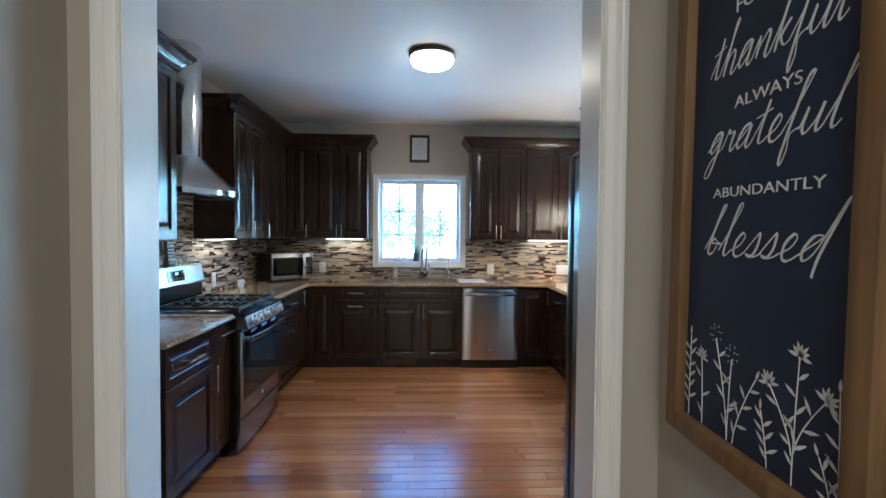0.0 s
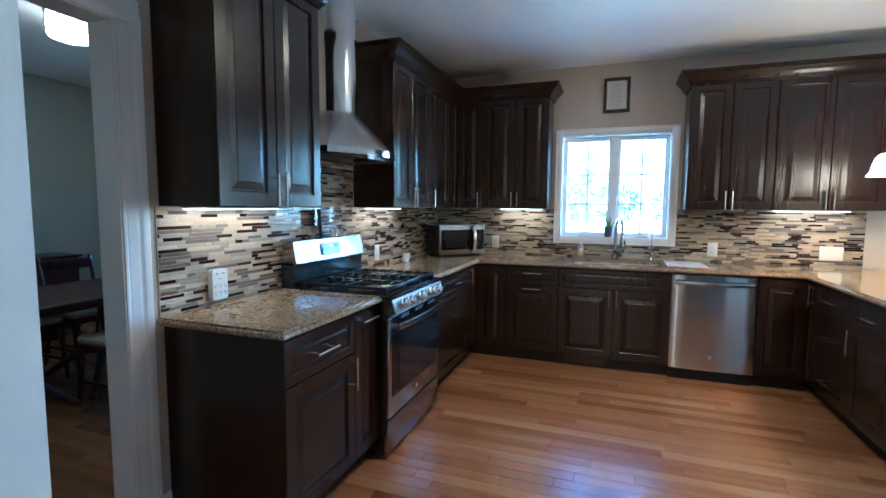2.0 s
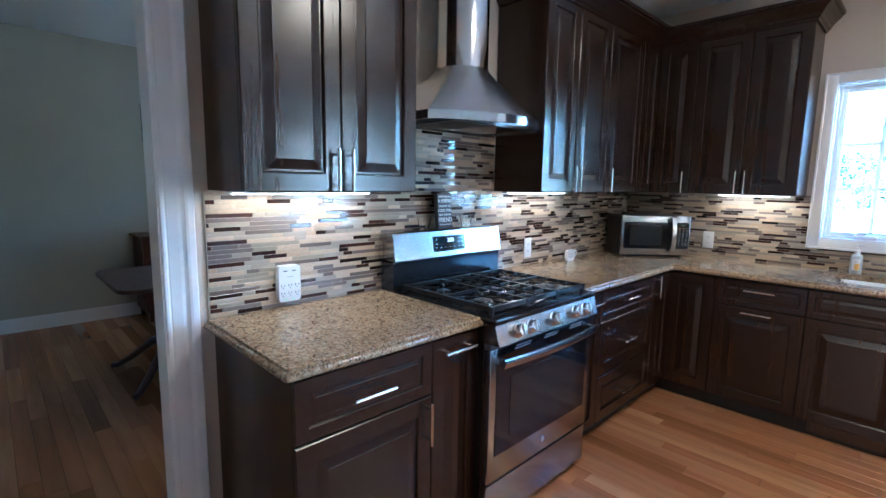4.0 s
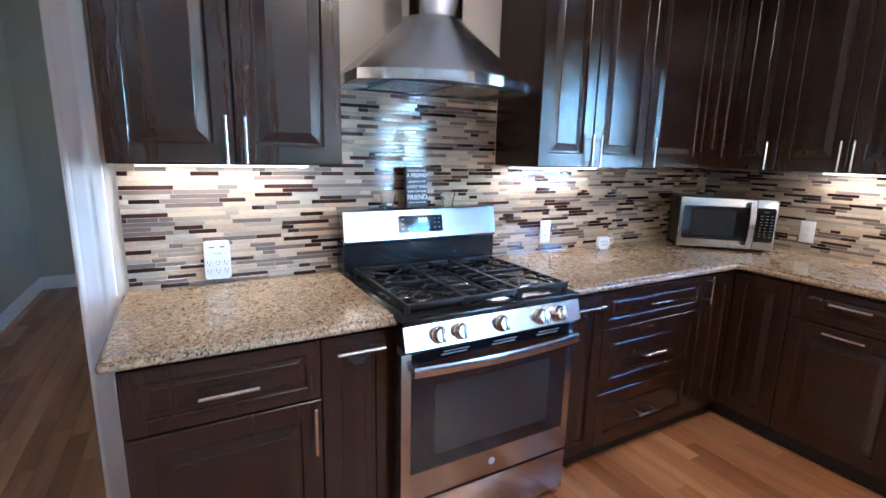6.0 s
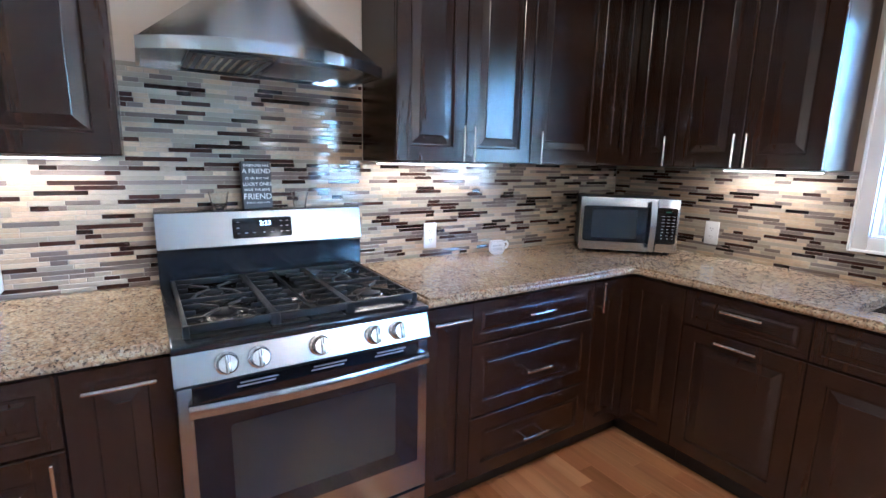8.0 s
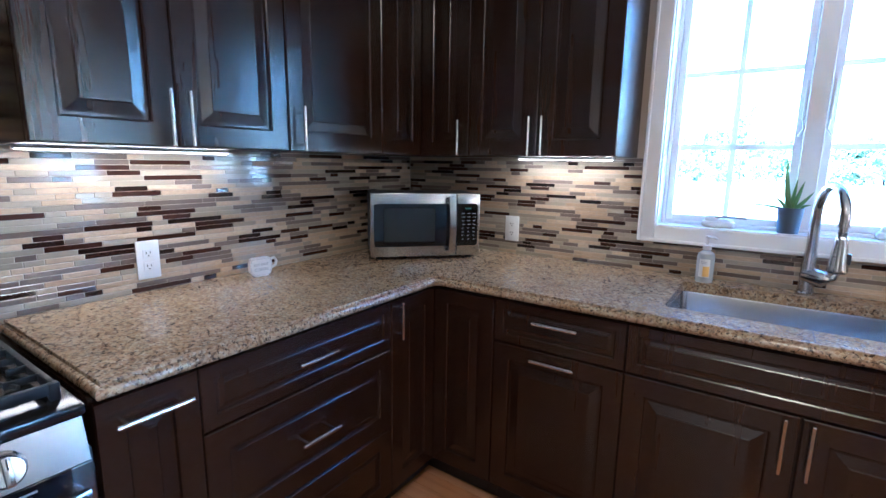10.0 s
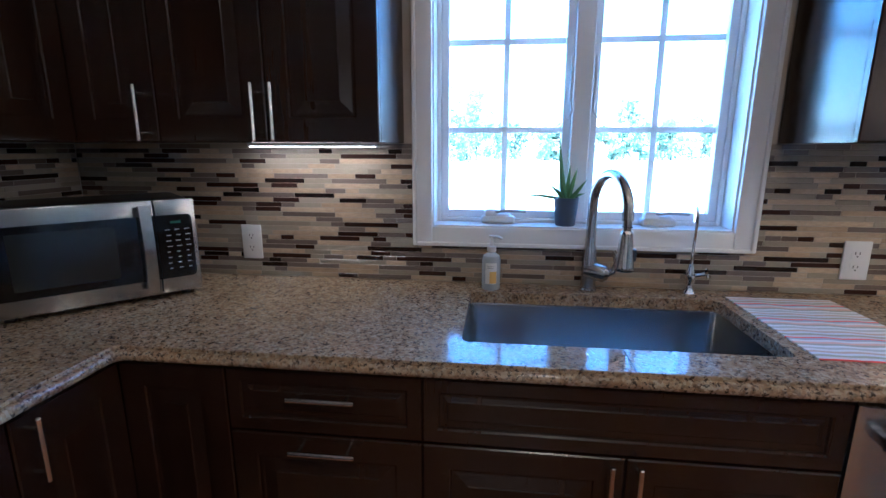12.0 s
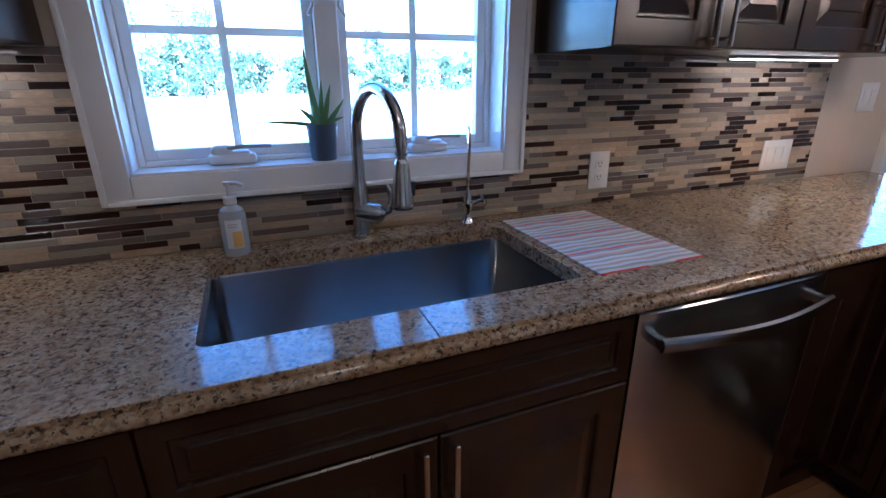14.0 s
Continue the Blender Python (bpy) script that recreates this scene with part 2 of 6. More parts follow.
ALOE = mat("aloe_leaf", (0.10, 0.22, 0.07), 0.38, build=leaf_build((0.085, 0.19, 0.06), (0.16, 0.30, 0.10)))
SOIL = mat("soil", (0.03, 0.02, 0.015), 0.9)
SOAP = mat("soap_bottle", (0.72, 0.78, 0.84), 0.12, Transmission_Weight=0.45, IOR=1.35)
SOAPL = mat("soap_label_yellow", (0.75, 0.48, 0.12), 0.5)
CLEAR = mat("clear_glass", (0.95, 0.97, 0.97), 0.03, Transmission_Weight=1.0, IOR=1.45)
PANE = mat("window_glass", (0.97, 0.99, 0.99), 0.0, Transmission_Weight=1.0, IOR=1.1)
BRONZE = mat("oiled_bronze", (0.085, 0.055, 0.038), 0.35, 0.8)
LEAF = mat("tree_leaves", (0.09, 0.13, 0.06), 0.6, build=leaf_build((0.075, 0.115, 0.07), (0.14, 0.20, 0.115)))
BARK = mat("bark", (0.12, 0.09, 0.07), 0.9)
LAWN = mat("lawn", (0.3, 0.3, 0.2), 0.95, build=ground_build)
BRASS = mat("old_brass", (0.30, 0.19, 0.09), 0.35, 0.9)
SIDING = mat("siding", (0.6, 0.6, 0.58), 0.6, build=paint((0.6, 0.6, 0.58)))


def emit(name, color, strength):
    m = mat(name, color, 0.4)
    b = m.node_tree.nodes["Principled BSDF"]
    b.inputs["Emission Color"].default_value = (*color, 1)
    b.inputs["Emission Strength"].default_value = strength
    return m


LEDSTRIP = emit("led_strip", (1.0, 0.74, 0.50), 1.1)
SHADE = emit("lit_glass_shade", (1.0, 0.78, 0.56), 0.22)
DIFFUSER = emit("lit_diffuser", (1.0, 0.76, 0.54), 0.42)
DIGITS = emit("clock_digits", (0.8, 0.9, 1.0), 0.12)
CLOCKGREEN = emit("clock_green", (0.008, 0.05, 0.025), 0.02)
GREENLED = emit("green_led", (0.1, 0.9, 0.3), 0.05)


# ---- mesh helpers ----
def box(bm, x0, y0, z0, x1, y1, z1, bev=0.0, seg=2):
    flat = bm.faces.layers.int.get("flat") or bm.faces.layers.int.new("flat")
    vs = [bm.verts.new(p) for p in itertools.product((x0, x1), (y0, y1), (z0, z1))]
    fs = [bm.faces.new([vs[i] for i in f]) for f in ((0, 1, 3, 2), (4, 6, 7, 5), (0, 4, 5, 1), (2, 3, 7, 6), (0, 2, 6, 4), (1, 5, 7, 3))]
    if bev:
        bmesh.ops.recalc_face_normals(bm, faces=fs)
        es = list({e for f in fs for e in f.edges})
        bmesh.ops.bevel(bm, geom=es, offset=bev, segments=seg, affect="EDGES", profile=0.5)
        for f in fs:
            if f.is_valid:
                f[flat] = 1


def tube(bm, pts, r, seg=10, cap=True):
    pts = [Vector(p) for p in pts]
    rs = r if isinstance(r, (list, tuple)) else [r] * len(pts)
    rings, side = [], None
    for i, p in enumerate(pts):
        d = (pts[min(i + 1, len(pts) - 1)] - pts[max(i - 1, 0)]).normalized()
        if side is None:
            side = d.cross(Vector((0, 0, 1)) if abs(d.z) < 0.9 else Vector((1, 0, 0))).normalized()
        side = (side - d * side.dot(d)).normalized()
        up = d.cross(side)
        rings.append([bm.verts.new(p + rs[i] * (side * math.cos(a) + up * math.sin(a))) for a in (2 * math.pi * k / seg for k in range(seg))])
    for a, b in zip(rings, rings[1:]):
        for k in range(seg):
            bm.faces.new((a[k], a[(k + 1) % seg], b[(k + 1) % seg], b[k]))
    if cap:
        bm.faces.new(rings[0])
        bm.faces.new(rings[-1][::-1])


def lathe(bm, prof, at=(0, 0, 0), seg=24, m=None):
    rings = []
    for r, z in prof:
        row = []
        for k in range(seg):
            a = 2 * math.pi * k / seg
            p = Vector((max(r, 1e-4) * math.cos(a), max(r, 1e-4) * math.sin(a), z))
            row.append(bm.verts.new((m @ p if m else p) + Vector(at)))
        rings.append(row)
    for a, b in zip(rings, rings[1:]):
        for k in range(seg):
            bm.faces.new((a[k], a[(k + 1) % seg], b[(k + 1) % seg], b[k]))
    bm.faces.new(rings[0])
    bm.faces.new(rings[-1][::-1])


def finish(bm, name, smooth):
    bmesh.ops.recalc_face_normals(bm, faces=bm.faces)
    me = bpy.data.meshes.new(name)
    bm.to_mesh(me)
    bm.free()
    if smooth:
        me.set_sharp_from_angle(angle=radians(smooth if smooth > 1 else 35))
        flat = me.attributes.get("flat")
        me.polygons.foreach_set("use_smooth", [not (flat and flat.data[p.index].value) for p in me.polygons])
    return me


def part(name, bm, material, parent, label="", smooth=0, m=None):
    me = finish(bm, name, smooth)
    me.materials.append(material)
    ob = new(name, me)
    ob.parent = parent
    if m is not None:
        ob.matrix_basis = m
    if label:
        ob["label"] = label
    return ob


def thing(name, m, label, category, group=""):
    ob = new(name)
    ob.matrix_basis = m
    ob.empty_display_size = 0.1
    return tagged(ob, label, category, group)


def single(name, bm, material, m, label, category, group="", smooth=0):
    ob = part(name, bm, material, None, label, smooth)
    ob.matrix_basis = m
    return tagged(ob, label, category, group)


def structure(name, bm, material, smooth=0):
    return tagged(part(name, bm, material, None, "", smooth), kind="structure")


def boxes(*rows, bev=0.0):
    bm = bmesh.new()
    for r in rows:
        box(bm, *r, bev=bev)
    return bm


def text(bm_unused, words, size, m, material, parent, name="lettering", extrude=0.0006, shear=0.0, align="CENTER"):
    cu = bpy.data.curves.new(name, "FONT")
    cu.body, cu.size, cu.extrude, cu.shear, cu.align_x = words, size, extrude, shear, align
    cu.resolution_u = 3
    tmp = bpy.data.objects.new(name, cu)
    scene.collection.objects.link(tmp)
    me = bpy.data.meshes.new_from_object(tmp.evaluated_get(bpy.context.evaluated_depsgraph_get()))
    bpy.data.objects.remove(tmp)
    bpy.data.curves.remove(cu)
    me.materials.clear()
    me.materials.append(material)
    ob = new(name, me)
    ob.parent = parent
    ob.matrix_basis = m
    return ob


LEFT = pose(0, 0, 0, 0, 0, 90)
CT, TOPB = 0.914, 0.878
LW, BW = -1.70, 5.34
LX, BY, PX = -1.075, 4.715, 1.50
ULX, UBY = -1.37, 5.01
UZ0, UZ1 = 1.385, 2.42


# ---- structure ----
def wall_with_holes(name, axis, at, thick, a0, a1, z1, holes, material):
    """A wall along x (axis 0) or y (axis 1), from a0 to a1, with rectangular openings (lo, hi, bottom, top)."""
    cuts_a = sorted({a0, a1, *(v for h in holes for v in h[:2])})
    cuts_z = sorted({0.0, z1, *(v for h in holes for v in h[2:])})
    bm = bmesh.new()
    for p, q in zip(cuts_a, cuts_a[1:]):
        run = None
        for u, v in zip(cuts_z, cuts_z[1:]):
            solid = not any(h[0] <= p and q <= h[1] and h[2] <= u and v <= h[3] for h in holes)
            if solid:
                run = (run[0], v) if run else (u, v)
            if run and (not solid or v == z1):
                lo, hi = (p, at, run[0]), (q, at + thick, run[1])
                if axis:
                    lo, hi = (at, p, run[0]), (at + thick, q, run[1])
                box(bm, *lo, *hi)
                run = None
    return structure(name, bm, material)


H = 2.74
WIN = (-0.392, 0.58, 1.107, 2.085)
PATIO = (2.60, 4.80, 0.03, 2.08)
# The third opening is unseen, added to let sky light into the dining room.
wall_with_holes("wall_north", 0, 5.348, 0.16, -5.9, 5.9, H, [WIN, PATIO, (-4.1, -3.7, 1.2, 1.9)], WALL)
wall_with_holes("wall_kitchen_west", 1, -1.828, 0.12, 0.85, 5.348, H, [(0.95, 1.854, 0, 2.10)], WALL)
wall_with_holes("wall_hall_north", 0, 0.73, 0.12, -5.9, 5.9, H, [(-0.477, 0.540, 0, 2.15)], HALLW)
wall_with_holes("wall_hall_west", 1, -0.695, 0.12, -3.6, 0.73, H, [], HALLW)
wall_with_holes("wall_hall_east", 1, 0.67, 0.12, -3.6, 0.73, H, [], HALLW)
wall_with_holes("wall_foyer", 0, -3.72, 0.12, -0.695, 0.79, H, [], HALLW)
wall_with_holes("wall_dining_west", 1, -5.77, 0.12, 0.85, 5.348, H, [], DININGW)
structure("wall_dining_south", boxes((-5.65, 0.850, 0, -1.828, 0.858, H)), DININGW)
structure("wall_dining_north", boxes((-5.65, 5.340, 0, -4.1, 5.348, H), (-3.7, 5.340, 0, -1.828, 5.348, H), (-4.1, 5.340, 0, -3.7, 5.348, 1.2), (-4.1, 5.340, 1.9, -3.7, 5.348, H)), DININGW)
structure("wall_dining_east", boxes((-1.836, 1.96, 0, -1.828, 5.34, H)), DININGW)
wall_with_holes("wall_east", 1, 5.6, 0.12, 0.85, 5.348, H, [], WALL)
structure("ceiling", boxes((-5.9, -3.75, H, 5.9, 5.51, H + 0.15)), CEIL)
structure("floor", boxes((-5.9, -3.75, -0.2, 5.9, 5.51, -0.006)), KICK)


def baseboard(name, runs):
    bm = bmesh.new()
    for x0, y0, x1, y1 in runs:
        box(bm, x0, y0, 0, x1, y1, 0.115)
        if abs(x1 - x0) < abs(y1 - y0):
            box(bm, x0 + 0.003, y0, 0.115, x1 - 0.003, y1, 0.13)
        else:
            box(bm, x0, y0 + 0.003, 0.115, x1, y1 - 0.003, 0.13)
    return structure(name, bm, TRIM)


baseboard("baseboard", [(-5.65, 0.866, -5.634, 5.34), (-1.708, 1.958, -1.692, 1.998), (-0.575, -3.6, -0.560, 0.70), (0.655, -3.6, 0.67, 0.70), (-1.708, 0.85, -0.59, 0.866), (-5.65, 0.85, -1.83, 0.866),
                        (2.47, 5.332, 2.52, 5.348)])


def casing(name, legs, into, width=0.085, proud=0.018):
    """Door or window trim: stepped flat strips. legs: (x0, x1, z0, z1) in the wall's plane."""
    bm = bmesh.new()
    outline = ((0.0, 0.0), (0.0, 0.42), (0.04, 0.50), (0.10, 0.50), (0.16, 0.40), (0.20, 0.46), (0.50, 0.66), (0.60, 0.66), (0.66, 0.78), (0.72, 0.94), (0.80, 1.0), (0.97, 1.0), (1.0, 0.92), (1.0, 0.0))
    for x0, x1, z0, z1 in legs:
        upright = (z1 - z0) > (x1 - x0)
        w = x1 - x0 if upright else z1 - z0
        side = into(x0, x1, z0, z1)
        ends = []
        for e in (0, 1):
            row = []
            for k, d in outline:
                k = k if side else 1 - k
                y = -proud * d if d else 0.002
                row.append(bm.verts.new((x0 + w * k, y, (z0, z1)[e]) if upright else ((x0, x1)[e], y, z0 + w * k)))
            ends.append(row)
        for k in range(len(outline)):
            n = (k + 1) % len(outline)
            bm.faces.new((ends[0][k], ends[0][n], ends[1][n], ends[1][k]))
        bm.faces.new(ends[0])
        bm.faces.new(ends[1][::-1])
    me = finish(bm, name, 0)
    me.materials.append(TRIM)
    ob = new(name, me)
    return tagged(ob, kind="structure")


# Cased opening between hall and kitchen.
c = casing("trim_hall_side", [(-0.519, -0.466, 0, 2.139), (0.529, 0.580, 0, 2.139), (-0.519, 0.580, 2.139, 2.196)], lambda x0, x1, z0, z1: x0 > 0)
c.matrix_basis = pose(0, 0.73, 0)
c = casing("trim_kitchen_side", [(-0.599, -0.531, 0, 2.142), (0.468, 0.536, 0, 2.142), (-0.599, 0.536, 2.142, 2.215)], lambda x0, x1, z0, z1: x0 > 0)
c.matrix_basis = pose(0, 0.85, 0, 0, 0, 180)
structure("door_frame_hall", boxes((-0.477, 0.728, 0, -0.463, 0.852, 2.15), (0.526, 0.728, 0, 0.540, 0.852, 2.15), (-0.463, 0.728, 2.136, 0.526, 0.852, 2.15)), TRIM)
# Cased opening between kitchen and dining room.
c = casing("trim_dining", [(0.875, 0.958, 0, 2.092), (1.846, 1.952, 0, 2.092), (0.875, 1.952, 2.092, 2.19)], lambda x0, x1, z0, z1: x0 > 1.2)
c.matrix_basis = pose(-1.708, 0, 0, 0, 0, 90)
structure("door_frame_dining", boxes((-1.83, 0.95, 0, -1.706, 0.964, 2.10), (-1.83, 1.840, 0, -1.706, 1.854, 2.10), (-1.83, 0.964, 2.086, -1.706, 1.840, 2.10)), TRIM)


def window(name, x0, x1, z0, z1, cols, rows, sashes):
    """A casement window in the north wall: casing, jamb lining, frame, sashes with glass and muntins."""
    root = tagged(new(name), kind="structure")
    w = 0.062
    bm = bmesh.new()
    for a, b, u, v in ((x0 - w, x0 + 0.002, z0 - w, z1 + w), (x1 - 0.002, x1 + w, z0 - w, z1 + w)):
        box(bm, a, 5.320, u, b, 5.3495, v, 0.004)
    for u, v in ((z0 - w, z0 + 0.002), (z1 - 0.002, z1 + w)):
        box(bm, x0 + 0.002, 5.320, u, x1 - 0.002, 5.3495, v, 0.004)
    e = 0.012
    for a, b in ((x0 - w - 0.001, x0 - w + e), (x1 + w - e, x1 + w + 0.001)):
        box(bm, a, 5.311, z0 - w, b, 5.322, z1 + w, 0.003)
    for u, v in ((z0 - w - 0.001, z0 - w + e), (z1 + w - e, z1 + w + 0.001)):
        box(bm, x0 - w + e, 5.311, u, x1 + w - e, 5.322, v, 0.003)
    part("window_casing", bm, TRIM, root, smooth=1)
    part("window_jamb", boxes((x0, 5.335, z0, x0 + 0.008, 5.50, z1), (x1 - 0.008, 5.335, z0, x1, 5.50, z1), (x0 + 0.008, 5.335, z1 - 0.008, x1 - 0.008, 5.50, z1)), TRIM, root)
    part("window_sill", boxes((x0 + 0.008, 5.325, z0, x1 - 0.008, 5.50, z0 + 0.008)), TRIM, root)
    fw = 0.014
    xi0, xi1, zi0, zi1 = x0 + 0.008, x1 - 0.008, z0 + 0.008, z1 - 0.008
    mid = (xi0 + xi1) / 2
    parts = [(xi0, 5.415, zi0, xi0 + fw, 5.47, zi1), (xi1 - fw, 5.415, zi0, xi1, 5.47, zi1), (xi0 + fw, 5.415, zi0, xi1 - fw, 5.47, zi0 + fw), (xi0 + fw, 5.415, zi1 - fw, xi1 - fw, 5.47, zi1)]
    if sashes == 2:
        parts.append((mid - 0.030, 5.400, zi0 + fw, mid + 0.030, 5.47, zi1 - fw))
    part("window_frame", boxes(*parts, bev=0.003), VINYL, root)
    spans = [(xi0 + fw, mid - 0.030), (mid + 0.030, xi1 - fw)]
    for a, b in spans:
        s = 0.026
        u, v = zi0 + fw, zi1 - fw
        sash = part("sash", boxes((a, 5.425, u, a + s, 5.46, v), (b - s, 5.425, u, b, 5.46, v), (a + s, 5.425, u, b - s, 5.46, u + s), (a + s, 5.425, v - s, b - s, 5.46, v), bev=0.003), VINYL, root)
        ga, gb, gu, gv = a + s, b - s, u + s, v - s
        pane = part("pane", boxes((ga - 0.004, 5.442, gu - 0.004, gb + 0.004, 5.446, gv + 0.004)), PANE, sash)
        pane.visible_shadow = False
        bars = []
        for i in range(1, cols):
            x = ga + (gb - ga) * i / cols
            bars.append((x - 0.0095, 5.447, gu, x + 0.0095, 5.455, gv))
        for i in range(1, rows):
            z = gu + (gv - gu) * (i / rows if rows != 3 else (0, 0.312, 0.635)[i])
            bars.append((ga, 5.4475, z - 0.0095, gb, 5.4545, z + 0.0095))
        part("muntin", boxes(*bars), MUNTIN, sash)
    return root


win = window("window_1", *WIN, 2, 3, 2)
patio = window("window_2", *PATIO, 2, 5, 2)
for x in (-0.17, 0.36):
    bm = bmesh.new()
    box(bm, x - 0.058, 5.366, 1.1155, x + 0.058, 5.414, 1.142, 0.011, 3)
    box(bm, x - 0.048, 5.372, 1.126, x + 0.004, 5.408, 1.164, 0.0145, 4)
    box(bm, x - 0.020, 5.374, 1.122, x + 0.046, 5.408, 1.150, 0.012, 3)
    crank = part("crank_operator", bm, WHITEP, win, smooth=1)
    bm = bmesh.new()
    tube(bm, [(x - 0.01, 5.378, 1.155), (x + 0.03, 5.374, 1.160), (x + 0.095, 5.374, 1.158)], 0.005, 8)
    part("crank_handle", bm, GREYP, crank, smooth=1)
for x, s in ((0.057, 1), (0.131, -1)):
    bm = bmesh.new()
    box(bm, x - 0.005, 5.392, 1.52, x + 0.005, 5.402, 1.66, 0.002)
    tube(bm, [(x, 5.395, 1.52), (x + s * 0.004, 5.385, 1.49), (x - s * 0.010, 5.378, 1.465)], 0.004, 8)
    part("sash_lock", bm, WHITEP, win, smooth=1)


# ---- cabinets ----
def raised_front(bm, w, h, t=0.02, rail=0.066):
    """A raised-panel door or drawer front, back at y = 0 and face at y = -t."""
    r = min(rail, h * 0.24, w * 0.28)
    g = 0.006 if h > 0.2 else 0.004
    lift = 0.030 if h > 0.35 and w > 0.2 else 0.010
    up = 0.002 if lift > 0.02 else g
    rings = [(0, 0), (0, -t + 0.003), (0.003, -t), (r - 0.006, -t), (r - 0.002, -t + 0.003), (r, -t + g + 0.004), (r + 0.007, -t + g + 0.004), (r + 0.007 + lift, -t + up + 0.002), (r + 0.010 + lift, -t + up)]
    loops = []
    for inset, y in rings:
        loops.append([bm.verts.new(p) for p in ((inset, y, inset), (w - inset, y, inset), (w - inset, y, h - inset), (inset, y, h - inset))])
    for a, b in zip(loops, loops[1:]):
        for k in range(4):
            bm.faces.new((a[k], a[(k + 1) % 4], b[(k + 1) % 4], b[k]))
    bm.faces.new(loops[-1])
    bm.faces.new(loops[0][::-1])


def bar_pull(x, z, way, length, parent, y=-0.02, at=(0, 0, 0)):
    bm = bmesh.new()
    h = length / 2
    d = Vector((0, 0, 1)) if way == "v" else Vector((1, 0, 0))
    o = Vector((x, y - 0.032, z)) - Vector(at)
    tube(bm, [o - d * h, o - d * (h - 0.002), o + d * (h - 0.002), o + d * h], [0.004, 0.0058, 0.0058, 0.004], 10)
    for s in (-1, 1):
        p = o + d * s * (h - 0.022)
        tube(bm, [p, p + Vector((0, 0.033, 0))], 0.0045, 8)
    return part("handle", bm, NICKEL, parent, "slim brushed nickel bar pull", smooth=1)


def front(kind, x0, x1, z0, z1, parent, handle=None):
    gap = 0.0015
    bm = bmesh.new()
    raised_front(bm, x1 - x0 - 2 * gap, z1 - z0 - 2 * gap)
    f = part(kind, bm, ESP, parent, m=pose(x0 + gap, -0.001, z0 + gap))
    if handle:
        hx, hz, way, length = handle
        bar_pull(hx, hz, way, length, f, y=-0.0195, at=(x0 + gap, -0.001, z0 + gap))
    return f


def cabinet(name, m, w, d, z0, z1, fronts, label, category, group="", kick=True, deep=0.055):
    root = thing(name, m, label, category, group)
    low = z0 + (0.10 if kick else 0)
    part("body", boxes((0.0008, 0, low, w - 0.0008, d, z1)), ESP, root)
    if kick:
        part("toe_kick", boxes((0.001, deep, z0, w - 0.001, d, low)), KICK, root)
    for f in fronts:
        front(*f[:5], root, f[5] if len(f) > 5 else None)
    return root


def left_run(y0):
    return pose(LX - 0.02, y0, 0, 0, 0, 90)


DZ0, DZ1 = 0.108, 0.868
D = 0.605
BASE = "dark espresso raised-panel base cabinet "
g = "base cabinets"
cabinet("base_cabinet", left_run(2.00), 0.525, D, 0, TOPB, [("drawer", 0.0, 0.525, 0.672, DZ1, (0.262, 0.762, "h", 0.16)), ("door", 0.0, 0.525, DZ0, 0.668, (0.498, 0.575, "v", 0.16))],
        BASE + "beside the dining room opening", "cabinet", g)
cabinet("base_cabinet", left_run(2.525), 0.248, D, 0, TOPB, [("door", 0.0, 0.248, DZ0, DZ1, (0.124, 0.815, "h", 0.16))], "narrow espresso pull-out cabinet with horizontal handle next to the range", "cabinet", g)
cabinet("base_cabinet", left_run(3.545), 0.215, D, 0, TOPB, [("door", 0.0, 0.215, DZ0, DZ1, (0.108, 0.812, "h", 0.16))], "narrow espresso pull-out between range and drawer stack", "cabinet", g)
cabinet("drawer_cabinet", left_run(3.76), 0.69, D, 0, TOPB, [("drawer", 0.0, 0.69, 0.694, DZ1, (0.342, 0.782, "h", 0.145)), ("drawer", 0.0, 0.69, 0.382, 0.690, (0.342, 0.530, "h", 0.145)), ("drawer", 0.0, 0.69, DZ0, 0.378, (0.342, 0.222, "h", 0.145))],
        "wide espresso cabinet of three drawers with bar pulls", "cabinet", g)
# Inner corner base cabinet, two doors meeting at the corner.
root = thing("corner_base_cabinet", pose(-1.095, 4.735, 0), "espresso corner base cabinet with two doors under the microwave counter", "cabinet", g)
part("body", boxes((-0.60, -0.284, 0.10, 0, 0.60, TOPB), (0.0, 0, 0.10, 0.294, 0.60, TOPB)), ESP, root)
part("toe_kick", boxes((-0.60, -0.284, 0, -0.055, 0.055, 0.10), (-0.60, 0.055, 0, 0.294, 0.60, 0.10)), KICK, root)
arm = Matrix.Translation((0, -0.284, 0)) @ pose(0, 0, 0, 0, 0, 90)
bm = bmesh.new()
raised_front(bm, 0.262, 0.757)
f = part("door", bm, ESP, root, m=arm @ pose(0.0015, -0.001, DZ0))
bar_pull(0.032, 0.789, "v", 0.14, f, y=-0.0195, at=(0.0015, -0.001, DZ0))
bm = bmesh.new()
raised_front(bm, 0.270, 0.757)
part("door", bm, ESP, root, m=pose(0.022, -0.001, DZ0))


def back_run(x0):
    return pose(x0, BY + 0.02, 0)


cabinet("base_cabinet", back_run(-0.80), 0.47, D, 0, TOPB, [("drawer", 0, 0.47, 0.706, DZ1, (0.240, 0.810, "h", 0.16)), ("door", 0, 0.47, DZ0, 0.702, (0.236, 0.672, "h", 0.16))],
        BASE + "between corner and sink", "cabinet", g)
